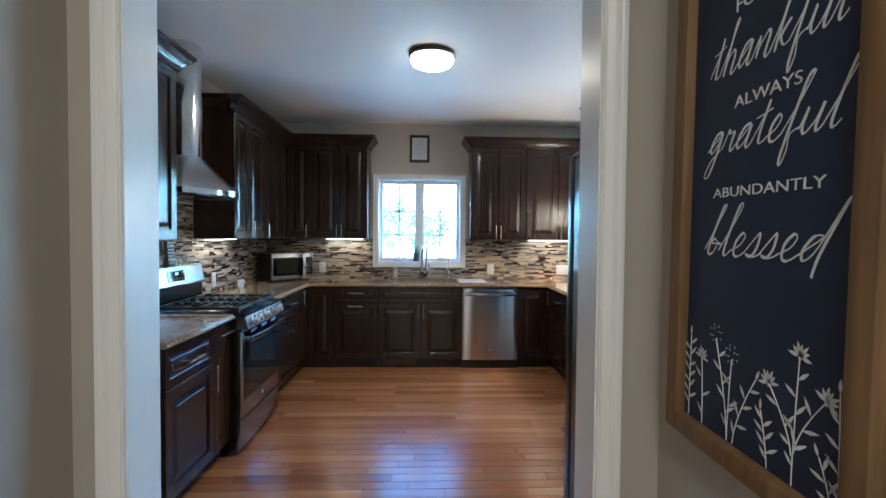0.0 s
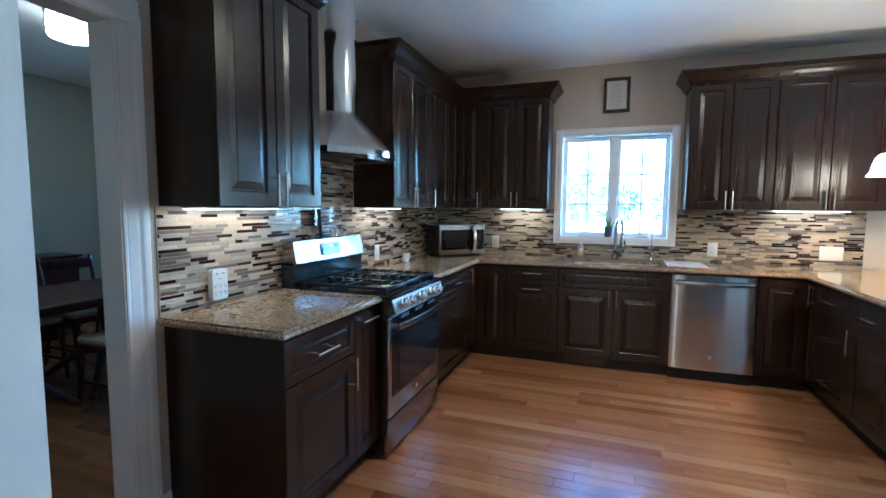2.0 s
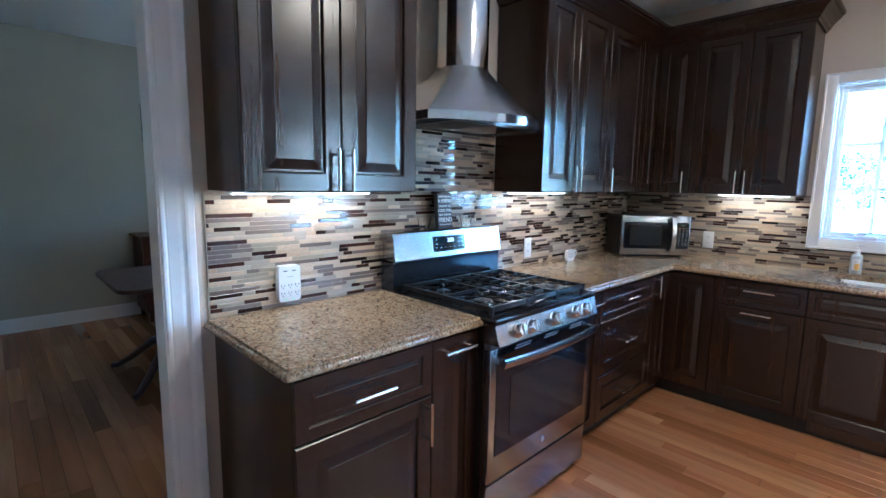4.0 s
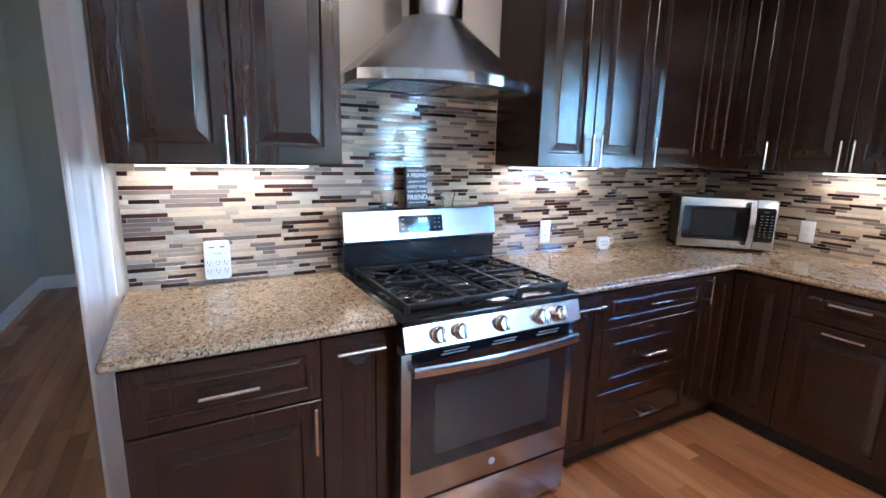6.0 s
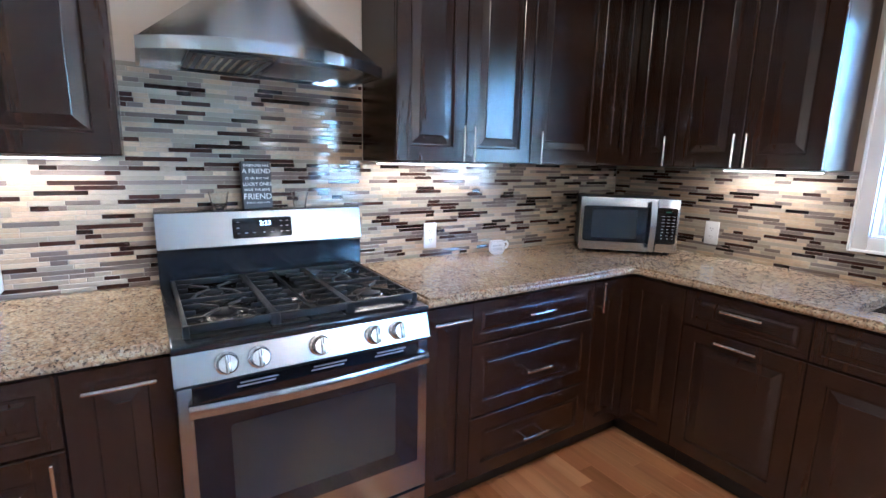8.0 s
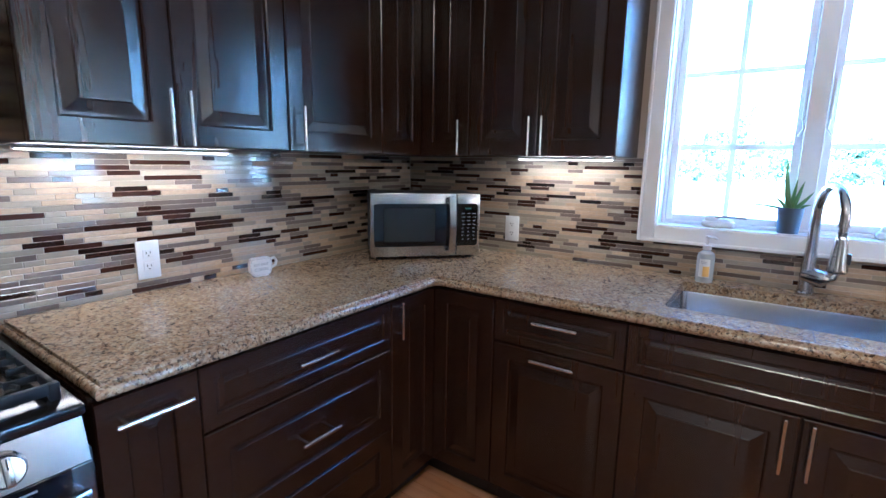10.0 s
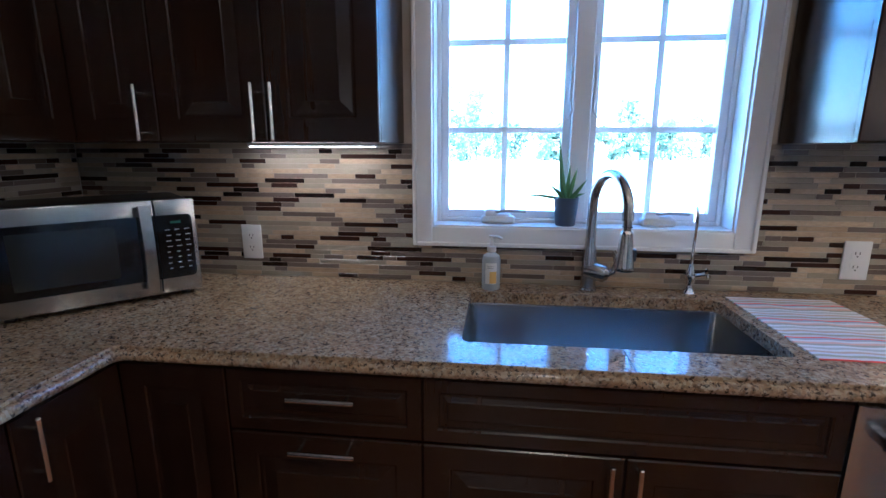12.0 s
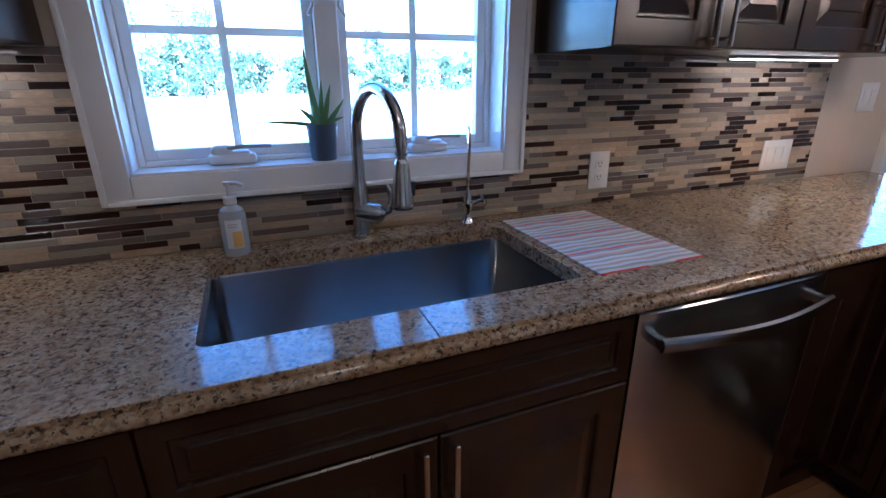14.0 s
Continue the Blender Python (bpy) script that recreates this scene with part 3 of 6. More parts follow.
sinkcab = cabinet("sink_cabinet", back_run(-0.33), 0.892, D, 0, TOPB - 0.3, [("false_drawer", 0, 0.892, 0.706, DZ1), ("door", 0, 0.455, DZ0, 0.702, (0.420, 0.620, "v", 0.16)), ("door", 0.457, 0.892, DZ0, 0.702, (0.480, 0.620, "v", 0.16))],
        "espresso sink base with a false drawer and paired doors", "cabinet", g)
part("rail", boxes((0.001, 0, TOPB - 0.3, 0.891, 0.02, TOPB), (0.001, 0.02, TOPB - 0.3, 0.02, D, TOPB), (0.872, 0.02, TOPB - 0.3, 0.891, D, TOPB)), ESP, sinkcab)
bm = bmesh.new()
box(bm, 0.06, 0.046, 0.022, 0.40, 0.055, 0.092, 0.002)
for k in range(12):
    box(bm, 0.075 + k * 0.027, 0.042, 0.032, 0.088 + k * 0.027, 0.047, 0.082)
part("toe_kick_register", bm, BRONZE, sinkcab, "dark slotted floor register")
root = cabinet("filler_cabinet", back_run(1.166), 0.352, D, 0, TOPB, [("panel", 0, 0.322, DZ0, DZ1)], "plain espresso corner panel beside the dishwasher", "cabinet", g)


def pen_run(y0):
    return pose(PX + 0.02, y0, 0, 0, 0, -90)


cabinet("base_cabinet", pen_run(4.733), 0.133, D, 0, TOPB, [("door", 0.0, 0.133, DZ0, DZ1, (0.075, 0.766, "v", 0.16))], "very narrow espresso corner door of the peninsula", "cabinet", g)
cabinet("drawer_cabinet", pen_run(4.60), 0.54, D, 0, TOPB, [("drawer", 0.0, 0.54, 0.694, DZ1, (0.27, 0.768, "h", 0.14)), ("drawer", 0.0, 0.54, 0.392, 0.690, (0.27, 0.52, "h", 0.14)), ("drawer", 0.0, 0.54, DZ0, 0.388, (0.27, 0.222, "h", 0.14))],
        "espresso cabinet of three drawers in the peninsula", "cabinet", g)
cabinet("base_cabinet", pen_run(4.06), 0.50, D, 0, TOPB, [("drawer", 0.0, 0.50, 0.672, DZ1, (0.25, 0.765, "h", 0.16)), ("door", 0.0, 0.50, DZ0, 0.668, (0.03, 0.575, "v", 0.16))],
        BASE + "at the peninsula end", "cabinet", g)
root = thing("peninsula_back_panel", pose(2.125, 3.56, 0), "dark espresso back panel of the peninsula", "panel")
part("panel", boxes((0, 0, 0.0, 0.02, 1.785, TOPB)), ESP, root)


def upper(name, m, w, d, fronts, label, led=None, z0=UZ0):
    root = thing(name, m, label, "cabinet", "wall cabinets")
    part("body", boxes((0.0008, 0, z0, w - 0.0008, d, UZ1 + 0.02)), ESP, root)
    for f in fronts:
        front(*f[:5], root, f[5] if len(f) > 5 else None)
    if led:
        s = part("light_strip", boxes((led[0], 0.205, z0 - 0.011, led[1], 0.235, z0 - 0.0005), bev=0.003), WHITEP, root, "white under-cabinet light bar, lit")
        part("diffuser", boxes((led[0] + 0.006, 0.208, z0 - 0.0135, led[1] - 0.006, 0.232, z0 - 0.0112)), LEDSTRIP, s)
    return root


def led_lamp(name, m, length, power=2.6):
    lamp(name, "AREA", m @ pose(0, 0, 0), power, (1, 0.66, 0.44), size=length, size_y=0.03)


UD = 0.308
HZ = 1.462
upper("wall_cabinet", pose(ULX - 0.02, 2.00, 0, 0, 0, 90), 0.695, UD, [("door", 0, 0.347, UZ0, UZ1, (0.320, HZ, "v", 0.15)), ("door", 0.348, 0.695, UZ0, UZ1, (0.376, HZ, "v", 0.15))],
      "tall espresso wall cabinet with two raised-panel doors beside the hood", (0.05, 0.63))
upper("wall_cabinet", pose(ULX - 0.02, 3.58, 0, 0, 0, 90), 0.693, UD, [("door", 0, 0.327, UZ0, UZ1, (0.302, HZ, "v", 0.15)), ("door", 0.328, 0.693, UZ0, UZ1, (0.355, HZ, "v", 0.15))],
      "espresso wall cabinet with two doors reflecting the window light", (0.03, 0.61))
upper("wall_cabinet", pose(ULX - 0.02, 4.275, 0, 0, 0, 90), 0.463, UD, [("door", 0, 0.463, UZ0, UZ1, (0.045, HZ, "v", 0.15))], "single-door espresso wall cabinet near the corner")
root = thing("corner_wall_cabinet", pose(ULX - 0.02, UBY + 0.02, 0), "espresso corner wall cabinet above the microwave", "cabinet", "wall cabinets")
part("body", boxes((-0.305, -0.291, UZ0, 0, UD, UZ1 + 0.02), (0, 0, UZ0, 0.275, UD, UZ1 + 0.02)), ESP, root)
bm = bmesh.new()
raised_front(bm, 0.268, UZ1 - UZ0)
part("door", bm, ESP, root, m=Matrix.Translation((0, -0.290, 0)) @ pose(0, 0, 0, 0, 0, 90) @ pose(0, -0.001, UZ0))
bm = bmesh.new()
raised_front(bm, 0.252, UZ1 - UZ0)
f = part("door", bm, ESP, root, m=pose(0.023, -0.001, UZ0))
bar_pull(0.237, HZ, "v", 0.15, f, y=-0.0195, at=(0.023, -0.001, UZ0))
upper("wall_cabinet", pose(-1.113, UBY + 0.02, 0), 0.628, UD, [("door", 0, 0.317, UZ0, UZ1, (0.292, HZ, "v", 0.15)), ("door", 0.318, 0.628, UZ0, UZ1, (0.345, HZ, "v", 0.15))],
      "espresso wall cabinet with two doors next to the window", (0.13, 0.555))
upper("wall_cabinet", pose(0.672, UBY + 0.02, 0), 0.628, UD, [("door", 0, 0.313, UZ0, UZ1, (0.288, HZ, "v", 0.15)), ("door", 0.314, 0.628, UZ0, UZ1, (0.340, HZ, "v", 0.15))], "espresso wall cabinet with two doors above the dishwasher")
upper("wall_cabinet", pose(1.302, UBY + 0.02, 0), 0.728, UD, [("door", 0, 0.363, UZ0, UZ1, (0.338, HZ, "v", 0.15)), ("door", 0.365, 0.728, UZ0, UZ1, (0.392, HZ, "v", 0.15))],
      "wide espresso wall cabinet at the end of the tiled wall", (0.07, 0.60))
for m, ln, watts in [(pose(-1.61, 2.34, UZ0 - 0.016, 0, 0, 90), 0.56, 0.13), (pose(-1.61, 3.90, UZ0 - 0.016, 0, 0, 90), 0.56, 0.13), (pose(-0.77, 5.25, UZ0 - 0.016), 0.41, 0.14), (pose(1.637, 5.25, UZ0 - 0.016), 0.5, 0.125)]:
    led_lamp("under_cabinet_glow", m, ln, watts * ln)


def sweep(bm, path, prof):
    """A moulding along an open path in plan; prof: (outward, z). Corners are mitred. Outward is to the right of the path."""
    pts = [Vector(p) for p in path]
    rows = []
    for i, p in enumerate(pts):
        a = (pts[i] - pts[i - 1]).normalized() if i else None
        b = (pts[i + 1] - pts[i]).normalized() if i < len(pts) - 1 else None
        na = Vector((a.y, -a.x)) if a else None
        nb = Vector((b.y, -b.x)) if b else None
        if na is None or nb is None:
            n = na or nb
        else:
            n = (na + nb) / (1 + na.dot(nb))
        rows.append([bm.verts.new((p.x + n.x * o, p.y + n.y * o, z)) for o, z in prof])
    for r, s in zip(rows, rows[1:]):
        for k in range(len(prof)):
            bm.faces.new((r[k], r[(k + 1) % len(prof)], s[(k + 1) % len(prof)], s[k]))
    bm.faces.new(rows[0])
    bm.faces.new(rows[-1][::-1])


CROWN = [(0.0, 2.405), (0.008, 2.405), (0.012, 2.418), (0.022, 2.424), (0.028, 2.440), (0.044, 2.462), (0.062, 2.478), (0.072, 2.488), (0.074, 2.498), (0.086, 2.502), (0.088, 2.52), (0.0, 2.52)]
SHIFT = 0.021
for path in ([(-1.699, 2.0), (ULX + SHIFT - 0.02, 2.0), (ULX + SHIFT - 0.02, 2.695), (-1.699, 2.695)],
             [(-1.699, 3.58), (ULX + SHIFT - 0.02, 3.58), (ULX + SHIFT - 0.02, UBY + 0.02 - SHIFT), (-0.485, UBY + 0.02 - SHIFT), (-0.485, 5.347)],
             [(0.672, 5.347), (0.672, UBY + 0.02 - SHIFT), (2.03, UBY + 0.02 - SHIFT), (2.03, 5.347)]):
    bm = bmesh.new()
    right = path if path[0][0] < 0 else path
    sweep(bm, right, [(o, z) for o, z in CROWN])
    single("crown_moulding", bm, ESP, Matrix(), "dark espresso stepped crown moulding on the wall cabinets", "moulding", "crown mouldings")


# ---- worktops ----
def slab_layer(bm, xs, ys, keep, z0, z1, round_vert, bev, top, plain):
    grid = {}

    def v(i, j, z):
        if (i, j, z) not in grid:
            grid[(i, j, z)] = bm.verts.new((xs[i], ys[j], z))
        return grid[(i, j, z)]
    for i in range(len(xs) - 1):
        for j in range(len(ys) - 1):
            if not keep(i, j):
                continue
            bm.faces.new((v(i, j, z1), v(i + 1, j, z1), v(i + 1, j + 1, z1), v(i, j + 1, z1)))
            bm.faces.new((v(i, j, z0), v(i, j + 1, z0), v(i + 1, j + 1, z0), v(i + 1, j, z0)))
            for di, dj, p, q in ((-1, 0, (i, j + 1), (i, j)), (1, 0, (i + 1, j), (i + 1, j + 1)), (0, -1, (i, j), (i + 1, j)), (0, 1, (i + 1, j + 1), (i, j + 1))):
                a, b = i + di, j + dj
                if not (0 <= a < len(xs) - 1 and 0 <= b < len(ys) - 1 and keep(a, b)):
                    bm.faces.new((v(*p, z0), v(*q, z0), v(*q, z1), v(*p, z1)))
    mine = set(grid.values())
    bmesh.ops.recalc_face_normals(bm, faces=bm.faces)
    for x, y, r in round_vert:
        rv = [e for e in bm.edges if e.verts[0] in mine and abs(e.verts[0].co.z - e.verts[1].co.z) > 0.001 and abs(e.verts[0].co.x - x) < 1e-4 and abs(e.verts[0].co.y - y) < 1e-4]
        got = bmesh.ops.bevel(bm, geom=rv, offset=r, segments=5, affect="EDGES", profile=0.5)
        mine = {m for m in mine if m.is_valid} | set(got["verts"])
    bm.normal_update()

    def in_hole(e):
        return plain and all(plain[0] - 0.001 <= w.co.x <= plain[1] + 0.001 and plain[2] - 0.001 <= w.co.y <= plain[3] + 0.001 for w in e.verts)
    rim = [e for e in bm.edges if e.verts[0] in mine and len(e.link_faces) == 2 and sorted(round(abs(f.normal.z)) for f in e.link_faces) == [0, 1]]
    rim = [e for e in rim if not in_hole(e) and (abs(e.verts[0].co.z - z1) < 1e-4 or not top)]
    bmesh.ops.bevel(bm, geom=rim, offset=bev, segments=4, affect="EDGES", profile=0.5)
    flat = bm.faces.layers.int.get("flat") or bm.faces.layers.int.new("flat")
    for f in bm.faces:
        f[flat] = int(abs(f.normal.z) > 0.9995)


def slab(xs, ys, keep, z0, z1, round_vert=(), plain=None, inset=0.014, step=0.009):
    """A stone slab with a stepped edge: a fat rounded lower band and a thin upper band set back from it."""
    bm = bmesh.new()
    slab_layer(bm, xs, ys, keep, z0, z1 - step, round_vert, 0.0125, False, plain)
    sx, sy = edge_signs(xs, ys)
    tx = [x + inset * k for x, k in zip(xs, sx)]
    ty = [y + inset * k for y, k in zip(ys, sy)]
    rounds = [(tx[xs.index(x)], ty[ys.index(y)], r) for x, y, r in round_vert]
    slab_layer(bm, tx, ty, keep, z1 - step - 0.0001, z1, rounds, 0.0028, True, plain)
    return bm


def edge_signs(xs, ys):
    """Which way the upper band steps back along each line of the plan: open edges alone."""
    sx = [{CX: -1, CP: 1}.get(x, 0) for x in xs]
    sy = [{CY: 1, 1.965: 1, 3.52: 1, 3.546: 1}.get(y, 0) for y in ys]
    return sx, sy


CX, CY, CP = -1.048, 4.688, 1.452
SINK = (-0.25, 0.507, 4.82, 5.225)
bm = slab([LW + 0.002, CX], [1.965, 2.772], lambda i, j: True, TOPB, CT, [(CX, 1.965, 0.012)])
single("worktop", bm, GRANITE, Matrix(), "speckled brown and beige polished granite worktop beside the range", "worktop", smooth=30)
xs = [LW + 0.002, CX, SINK[0], SINK[1], CP, 2.45]
ys = [3.52, 3.546, CY, SINK[2], SINK[3], BW - 0.002]


def keep(i, j):
    if j == 0:
        return i == 4
    if j == 1:
        return i in (0, 4)
    return not (i == 2 and j == 3)


bm = slab(xs, ys, keep, TOPB, CT, [(SINK[0], SINK[2], 0.02), (SINK[1], SINK[2], 0.02), (SINK[0], SINK[3], 0.02), (SINK[1], SINK[3], 0.02), (CP, 3.52, 0.02), (CX, CY, 0.02), (CP, CY, 0.02)], plain=SINK)
worktop = single("worktop", bm, GRANITE, Matrix(), "speckled brown and beige polished granite worktop around the sink and peninsula", "worktop", smooth=30)
worktop_seam = part("seam", boxes((0.125, CY + 0.018, CT - 0.001, 0.1272, SINK[2] - 0.001, CT + 0.0008)), KICK, worktop, "thin dark seam")


def plate(x0, y0, z0, x1, y1, z1, r, left=True, right=True):
    """A thin upright plate with rounded corners."""
    bm = bmesh.new()
    box(bm, x0, y0, z0, x1, y1, z1)
    bmesh.ops.recalc_face_normals(bm, faces=bm.faces)
    es = [e for e in bm.edges if abs(e.verts[0].co.y - e.verts[1].co.y) > abs(y1 - y0) * 0.9 and ((left and abs(e.verts[0].co.x - x0) < 1e-5) or (right and abs(e.verts[0].co.x - x1) < 1e-5))]
    bmesh.ops.bevel(bm, geom=es, offset=r, segments=5, affect="EDGES", profile=0.5)
    return bm


# ---- range, hood, microwave, dishwasher, fridge ----
SX = -1.01
root = thing("range", pose(SX, 2.762, 0, 0, 0, 90), "stainless steel gas range with black cooktop and glass oven door", "range")
SW = 0.761
part("body", boxes((0.002, 0.03, 0.02, SW - 0.002, 0.665, 0.90), bev=0.003), ENAMEL, root)
bm = bmesh.new()
box(bm, 0, -0.026, 0.896, SW - 0.012, 0.60, 0.918, 0.006)
box(bm, 0.03, 0.02, 0.914, SW - 0.03, 0.57, 0.919, 0.002)
part("cooktop", bm, ENAMEL, root, "black enamel cooktop", smooth=1)


def prism(bm, prof, x0, x1):
    a = [bm.verts.new((x0, y, z)) for y, z in prof]
    b = [bm.verts.new((x1, y, z)) for y, z in prof]
    for k in range(len(prof)):
        n = (k + 1) % len(prof)
        bm.faces.new((a[k], a[n], b[n], b[k]))
    bm.faces.new(a[::-1])
    bm.faces.new(b)


bm = bmesh.new()
prism(bm, [(-0.046, 0.818), (-0.024, 0.895), (0.03, 0.895), (0.03, 0.818)], 0.0, SW - 0.02)
panel = part("control_panel", bm, STEEL, root)
tilt = math.degrees(math.atan2(0.024, 0.077))
for x in (0.124, 0.206, 0.373, 0.545, 0.627):
    m = pose(x, -0.035, 0.856, 90 - tilt)
    bm = bmesh.new()
    lathe(bm, [(0.0, 0.0), (0.030, 0.0), (0.030, 0.006), (0.026, 0.010), (0.025, 0.030), (0.022, 0.034), (0.0, 0.035)], seg=28)
    box(bm, -0.006, -0.024, 0.030, 0.006, 0.024, 0.041, 0.002)
    kn = part("knob", bm, NICKEL, panel, "round brushed steel knob", smooth=1, m=m)
    part("knob_mark", boxes((-0.0012, 0.004, 0.0405, 0.0012, 0.022, 0.0415)), BLACKP, kn)
door = part("oven_door", boxes((0.004, -0.004, 0.236, SW - 0.004, 0.03, 0.792), bev=0.004), STEEL, root, smooth=1)
part("glass", boxes((0.040, -0.0075, 0.345, SW - 0.040, -0.003, 0.794), bev=0.0015), BLACKG, door, "black oven door glass")
part("oven_window", plate(0.128, -0.0088, 0.400, SW - 0.128, -0.0070, 0.665, 0.012), OVENG, door)
for k in range(3):
    x = 0.150 + k * 0.205
    part("door_vent", boxes((x, -0.0086, 0.768, x + 0.102, -0.0070, 0.772), (x + 0.008, -0.0086, 0.778, x + 0.110, -0.0070, 0.782)), GREYP, door, "pair of slim vent slots")
bm = bmesh.new()
K = 24
band = ((0.0, -0.020), (-0.007, -0.018), (-0.011, -0.006), (-0.011, 0.007), (-0.007, 0.017), (0.0, 0.019), (0.006, 0.012), (0.006, -0.013))
rows = []
for k in range(K + 1):
    x, y = 0.028 + (SW - 0.056) * k / K, -0.046 - 0.024 * math.sin(math.pi * k / K)
    rows.append([bm.verts.new((x, y + dy, 0.747 + dz)) for dy, dz in band])
for a, b in zip(rows, rows[1:]):
    for k in range(8):
        bm.faces.new((a[k], a[(k + 1) % 8], b[(k + 1) % 8], b[k]))
bm.faces.new(rows[0])
bm.faces.new(rows[-1][::-1])
for x in (0.042, SW - 0.042):
    box(bm, x - 0.012, -0.046, 0.733, x + 0.012, -0.006, 0.761, 0.004)
part("oven_handle", bm, STEEL, door, "flat bowed stainless handle", smooth=30)
bm = bmesh.new()
lathe(bm, [(0, 0), (0.014, 0), (0.014, 0.002), (0, 0.0022)], seg=24)
part("badge", bm, GREYP, door, "round grey badge", m=pose(SW / 2, -0.004, 0.292, 90))
bm = bmesh.new()
box(bm, 0.004, 0.0, 0.790, SW - 0.004, 0.03, 0.816, 0.002)
for k in range(3):
    for j in range(2):
        x = 0.16 + k * 0.17
        box(bm, x, -0.003, 0.796 + j * 0.009, x + 0.13, 0.002, 0.800 + j * 0.009)
part("vent", bm, BLACKP, root, "black oven vent strip")
part("storage_drawer", boxes((0.004, -0.002, 0.045, SW - 0.004, 0.03, 0.226), bev=0.004), STEEL, root, smooth=1)
for x, y in itertools.product((0.05, SW - 0.05), (0.10, 0.60)):
    bm = bmesh.new()
    tube(bm, [(x, y, 0), (x, y, 0.03)], 0.018, 10)
    part("leg", bm, BLACKP, root)
bm = bmesh.new()
prism(bm, [(0.592, 0.905), (0.594, 1.060), (0.685, 1.060), (0.685, 0.905)], 0.0, SW)
part("riser", bm, ENAMEL, root, "black enamel riser")
bm = bmesh.new()
prism(bm, [(0.582, 1.050), (0.578, 1.060), (0.600, 1.186), (0.610, 1.192), (0.675, 1.192), (0.675, 1.050)], 0.0, SW)
guard = part("backguard", bm, STEEL, root, smooth=20)
GT = math.degrees(math.atan2(0.022, 0.126))
gm = pose(0.367, 0.588, 1.122, -GT)
dp = part("display", plate(-0.118, -0.003, -0.038, 0.100, 0.002, 0.038, 0.006), BLACKG, guard, "black glass clock display", m=gm)
text(None, "2:23", 0.026, pose(0.0, -0.0034, 0.008, 90), DIGITS, dp, "clock_digits")
for x, z in ((-0.104, 0.022), (-0.104, 0.0), (-0.104, -0.020), (-0.075, -0.020), (-0.046, -0.020), (-0.010, -0.020), (0.020, -0.020), (0.055, 0.022), (0.078, 0.022), (0.055, 0.002), (0.078, 0.002), (0.055, -0.020), (0.078, -0.020)):
    part("button_mark", boxes((x, -0.0036, z, x + 0.010, -0.0028, z + 0.0025)), GREYP, dp)


def grate(x0, x1, y0, y1, kind):
    bm = bmesh.new()
    z0, z1, t = 0.938, 0.952, 0.006
    for y in (y0, y1):
        box(bm, x0, y - t, z0 - 0.008, x1, y + t, z1, 0.003)
    for x in (x0, x1):
        box(bm, x - t, y0, z0 - 0.004, x + t, y1, z1, 0.003)
    for x in (x0, x1):
        for y in (y0, y1):
            box(bm, x - 0.008, y - 0.008, 0.918, x + 0.008, y + 0.008, z1, 0.002)
    cx = (x0 + x1) / 2
    n = 8
    for k in range(1, n):
        y = y0 + (y1 - y0) * k / n
        if kind == "mid":
            box(bm, x0, y - 0.0035, z0, x0 + (x1 - x0) * 0.36, y + 0.0035, z1, 0.002)
            box(bm, x1 - (x1 - x0) * 0.36, y - 0.0035, z0, x1, y + 0.0035, z1, 0.002)
        else:
            ln = 0.055 if k % 2 else 0.035
            box(bm, x0, y - 0.0035, z0, x0 + ln, y + 0.0035, z1, 0.002)
            box(bm, x1 - ln, y - 0.0035, z0, x1, y + 0.0035, z1, 0.002)
    if kind == "mid":
        tube(bm, [(cx, y0, 0.945), (cx, y1, 0.945)], 0.005, 6)
    else:
        for cy in (y0 + (y1 - y0) * 0.27, y0 + (y1 - y0) * 0.73):
            for a in (45, 135, 225, 315):
                c, s = math.cos(radians(a)), math.sin(radians(a))
                tube(bm, [(cx + 0.018 * c, cy + 0.018 * s, 0.948), (cx + 0.075 * c, cy + 0.075 * s, 0.947), (cx + 0.105 * c, cy + 0.13 * s, 0.942)], 0.0045, 6)
        box(bm, x0, (y0 + y1) / 2 - 0.005, z0, x1, (y0 + y1) / 2 + 0.005, z1, 0.002)
    return part("grate", bm, IRON, root, "black cast iron grate", smooth=1)


grate(0.040, 0.262, 0.030, 0.555, "side")
grate(0.272, 0.489, 0.030, 0.555, "mid")
grate(0.499, 0.721, 0.030, 0.555, "side")
for x, y, r in ((0.151, 0.172, 0.045), (0.151, 0.413, 0.036), (0.380, 0.10, 0.03), (0.380, 0.29, 0.045), (0.610, 0.172, 0.052), (0.610, 0.413, 0.034)):
    bm = bmesh.new()
    lathe(bm, [(0, 0.918), (r + 0.006, 0.918), (r + 0.004, 0.924), (r, 0.926), (r, 0.930), (0, 0.931)], (x, y, 0), 24)
    bn = part("burner", bm, NICKEL, root, "aluminium burner with black cap", smooth=1)
    bm = bmesh.new()
    lathe(bm, [(0, 0.9305), (r - 0.006, 0.9305), (r - 0.006, 0.936), (r - 0.010, 0.938), (0, 0.938)], (x, y, 0), 24)
    part("burner_cap", bm, IRON, bn, smooth=1)

# Range hood: curved lip, flared canopy, round telescoping chimney.
HC, HW = 3.135, 0.384
root = thing("range_hood", pose(LW, HC, 0), "stainless steel hood with flared canopy and chimney above the range", "range hood")


def lip_radius(a):
    c, s = math.cos(a), math.sin(a)
    lo, hi = 0.0, 1.0
    for _ in range(30):
        r = (lo + hi) / 2
        x, y = 0.15 + r * c, r * s
        inside = x > 0.004 and abs(y) < HW and x < 0.335 + 0.165 * (1 - (y / HW) ** 2)
        lo, hi = (r, hi) if inside else (lo, r)
    return lo


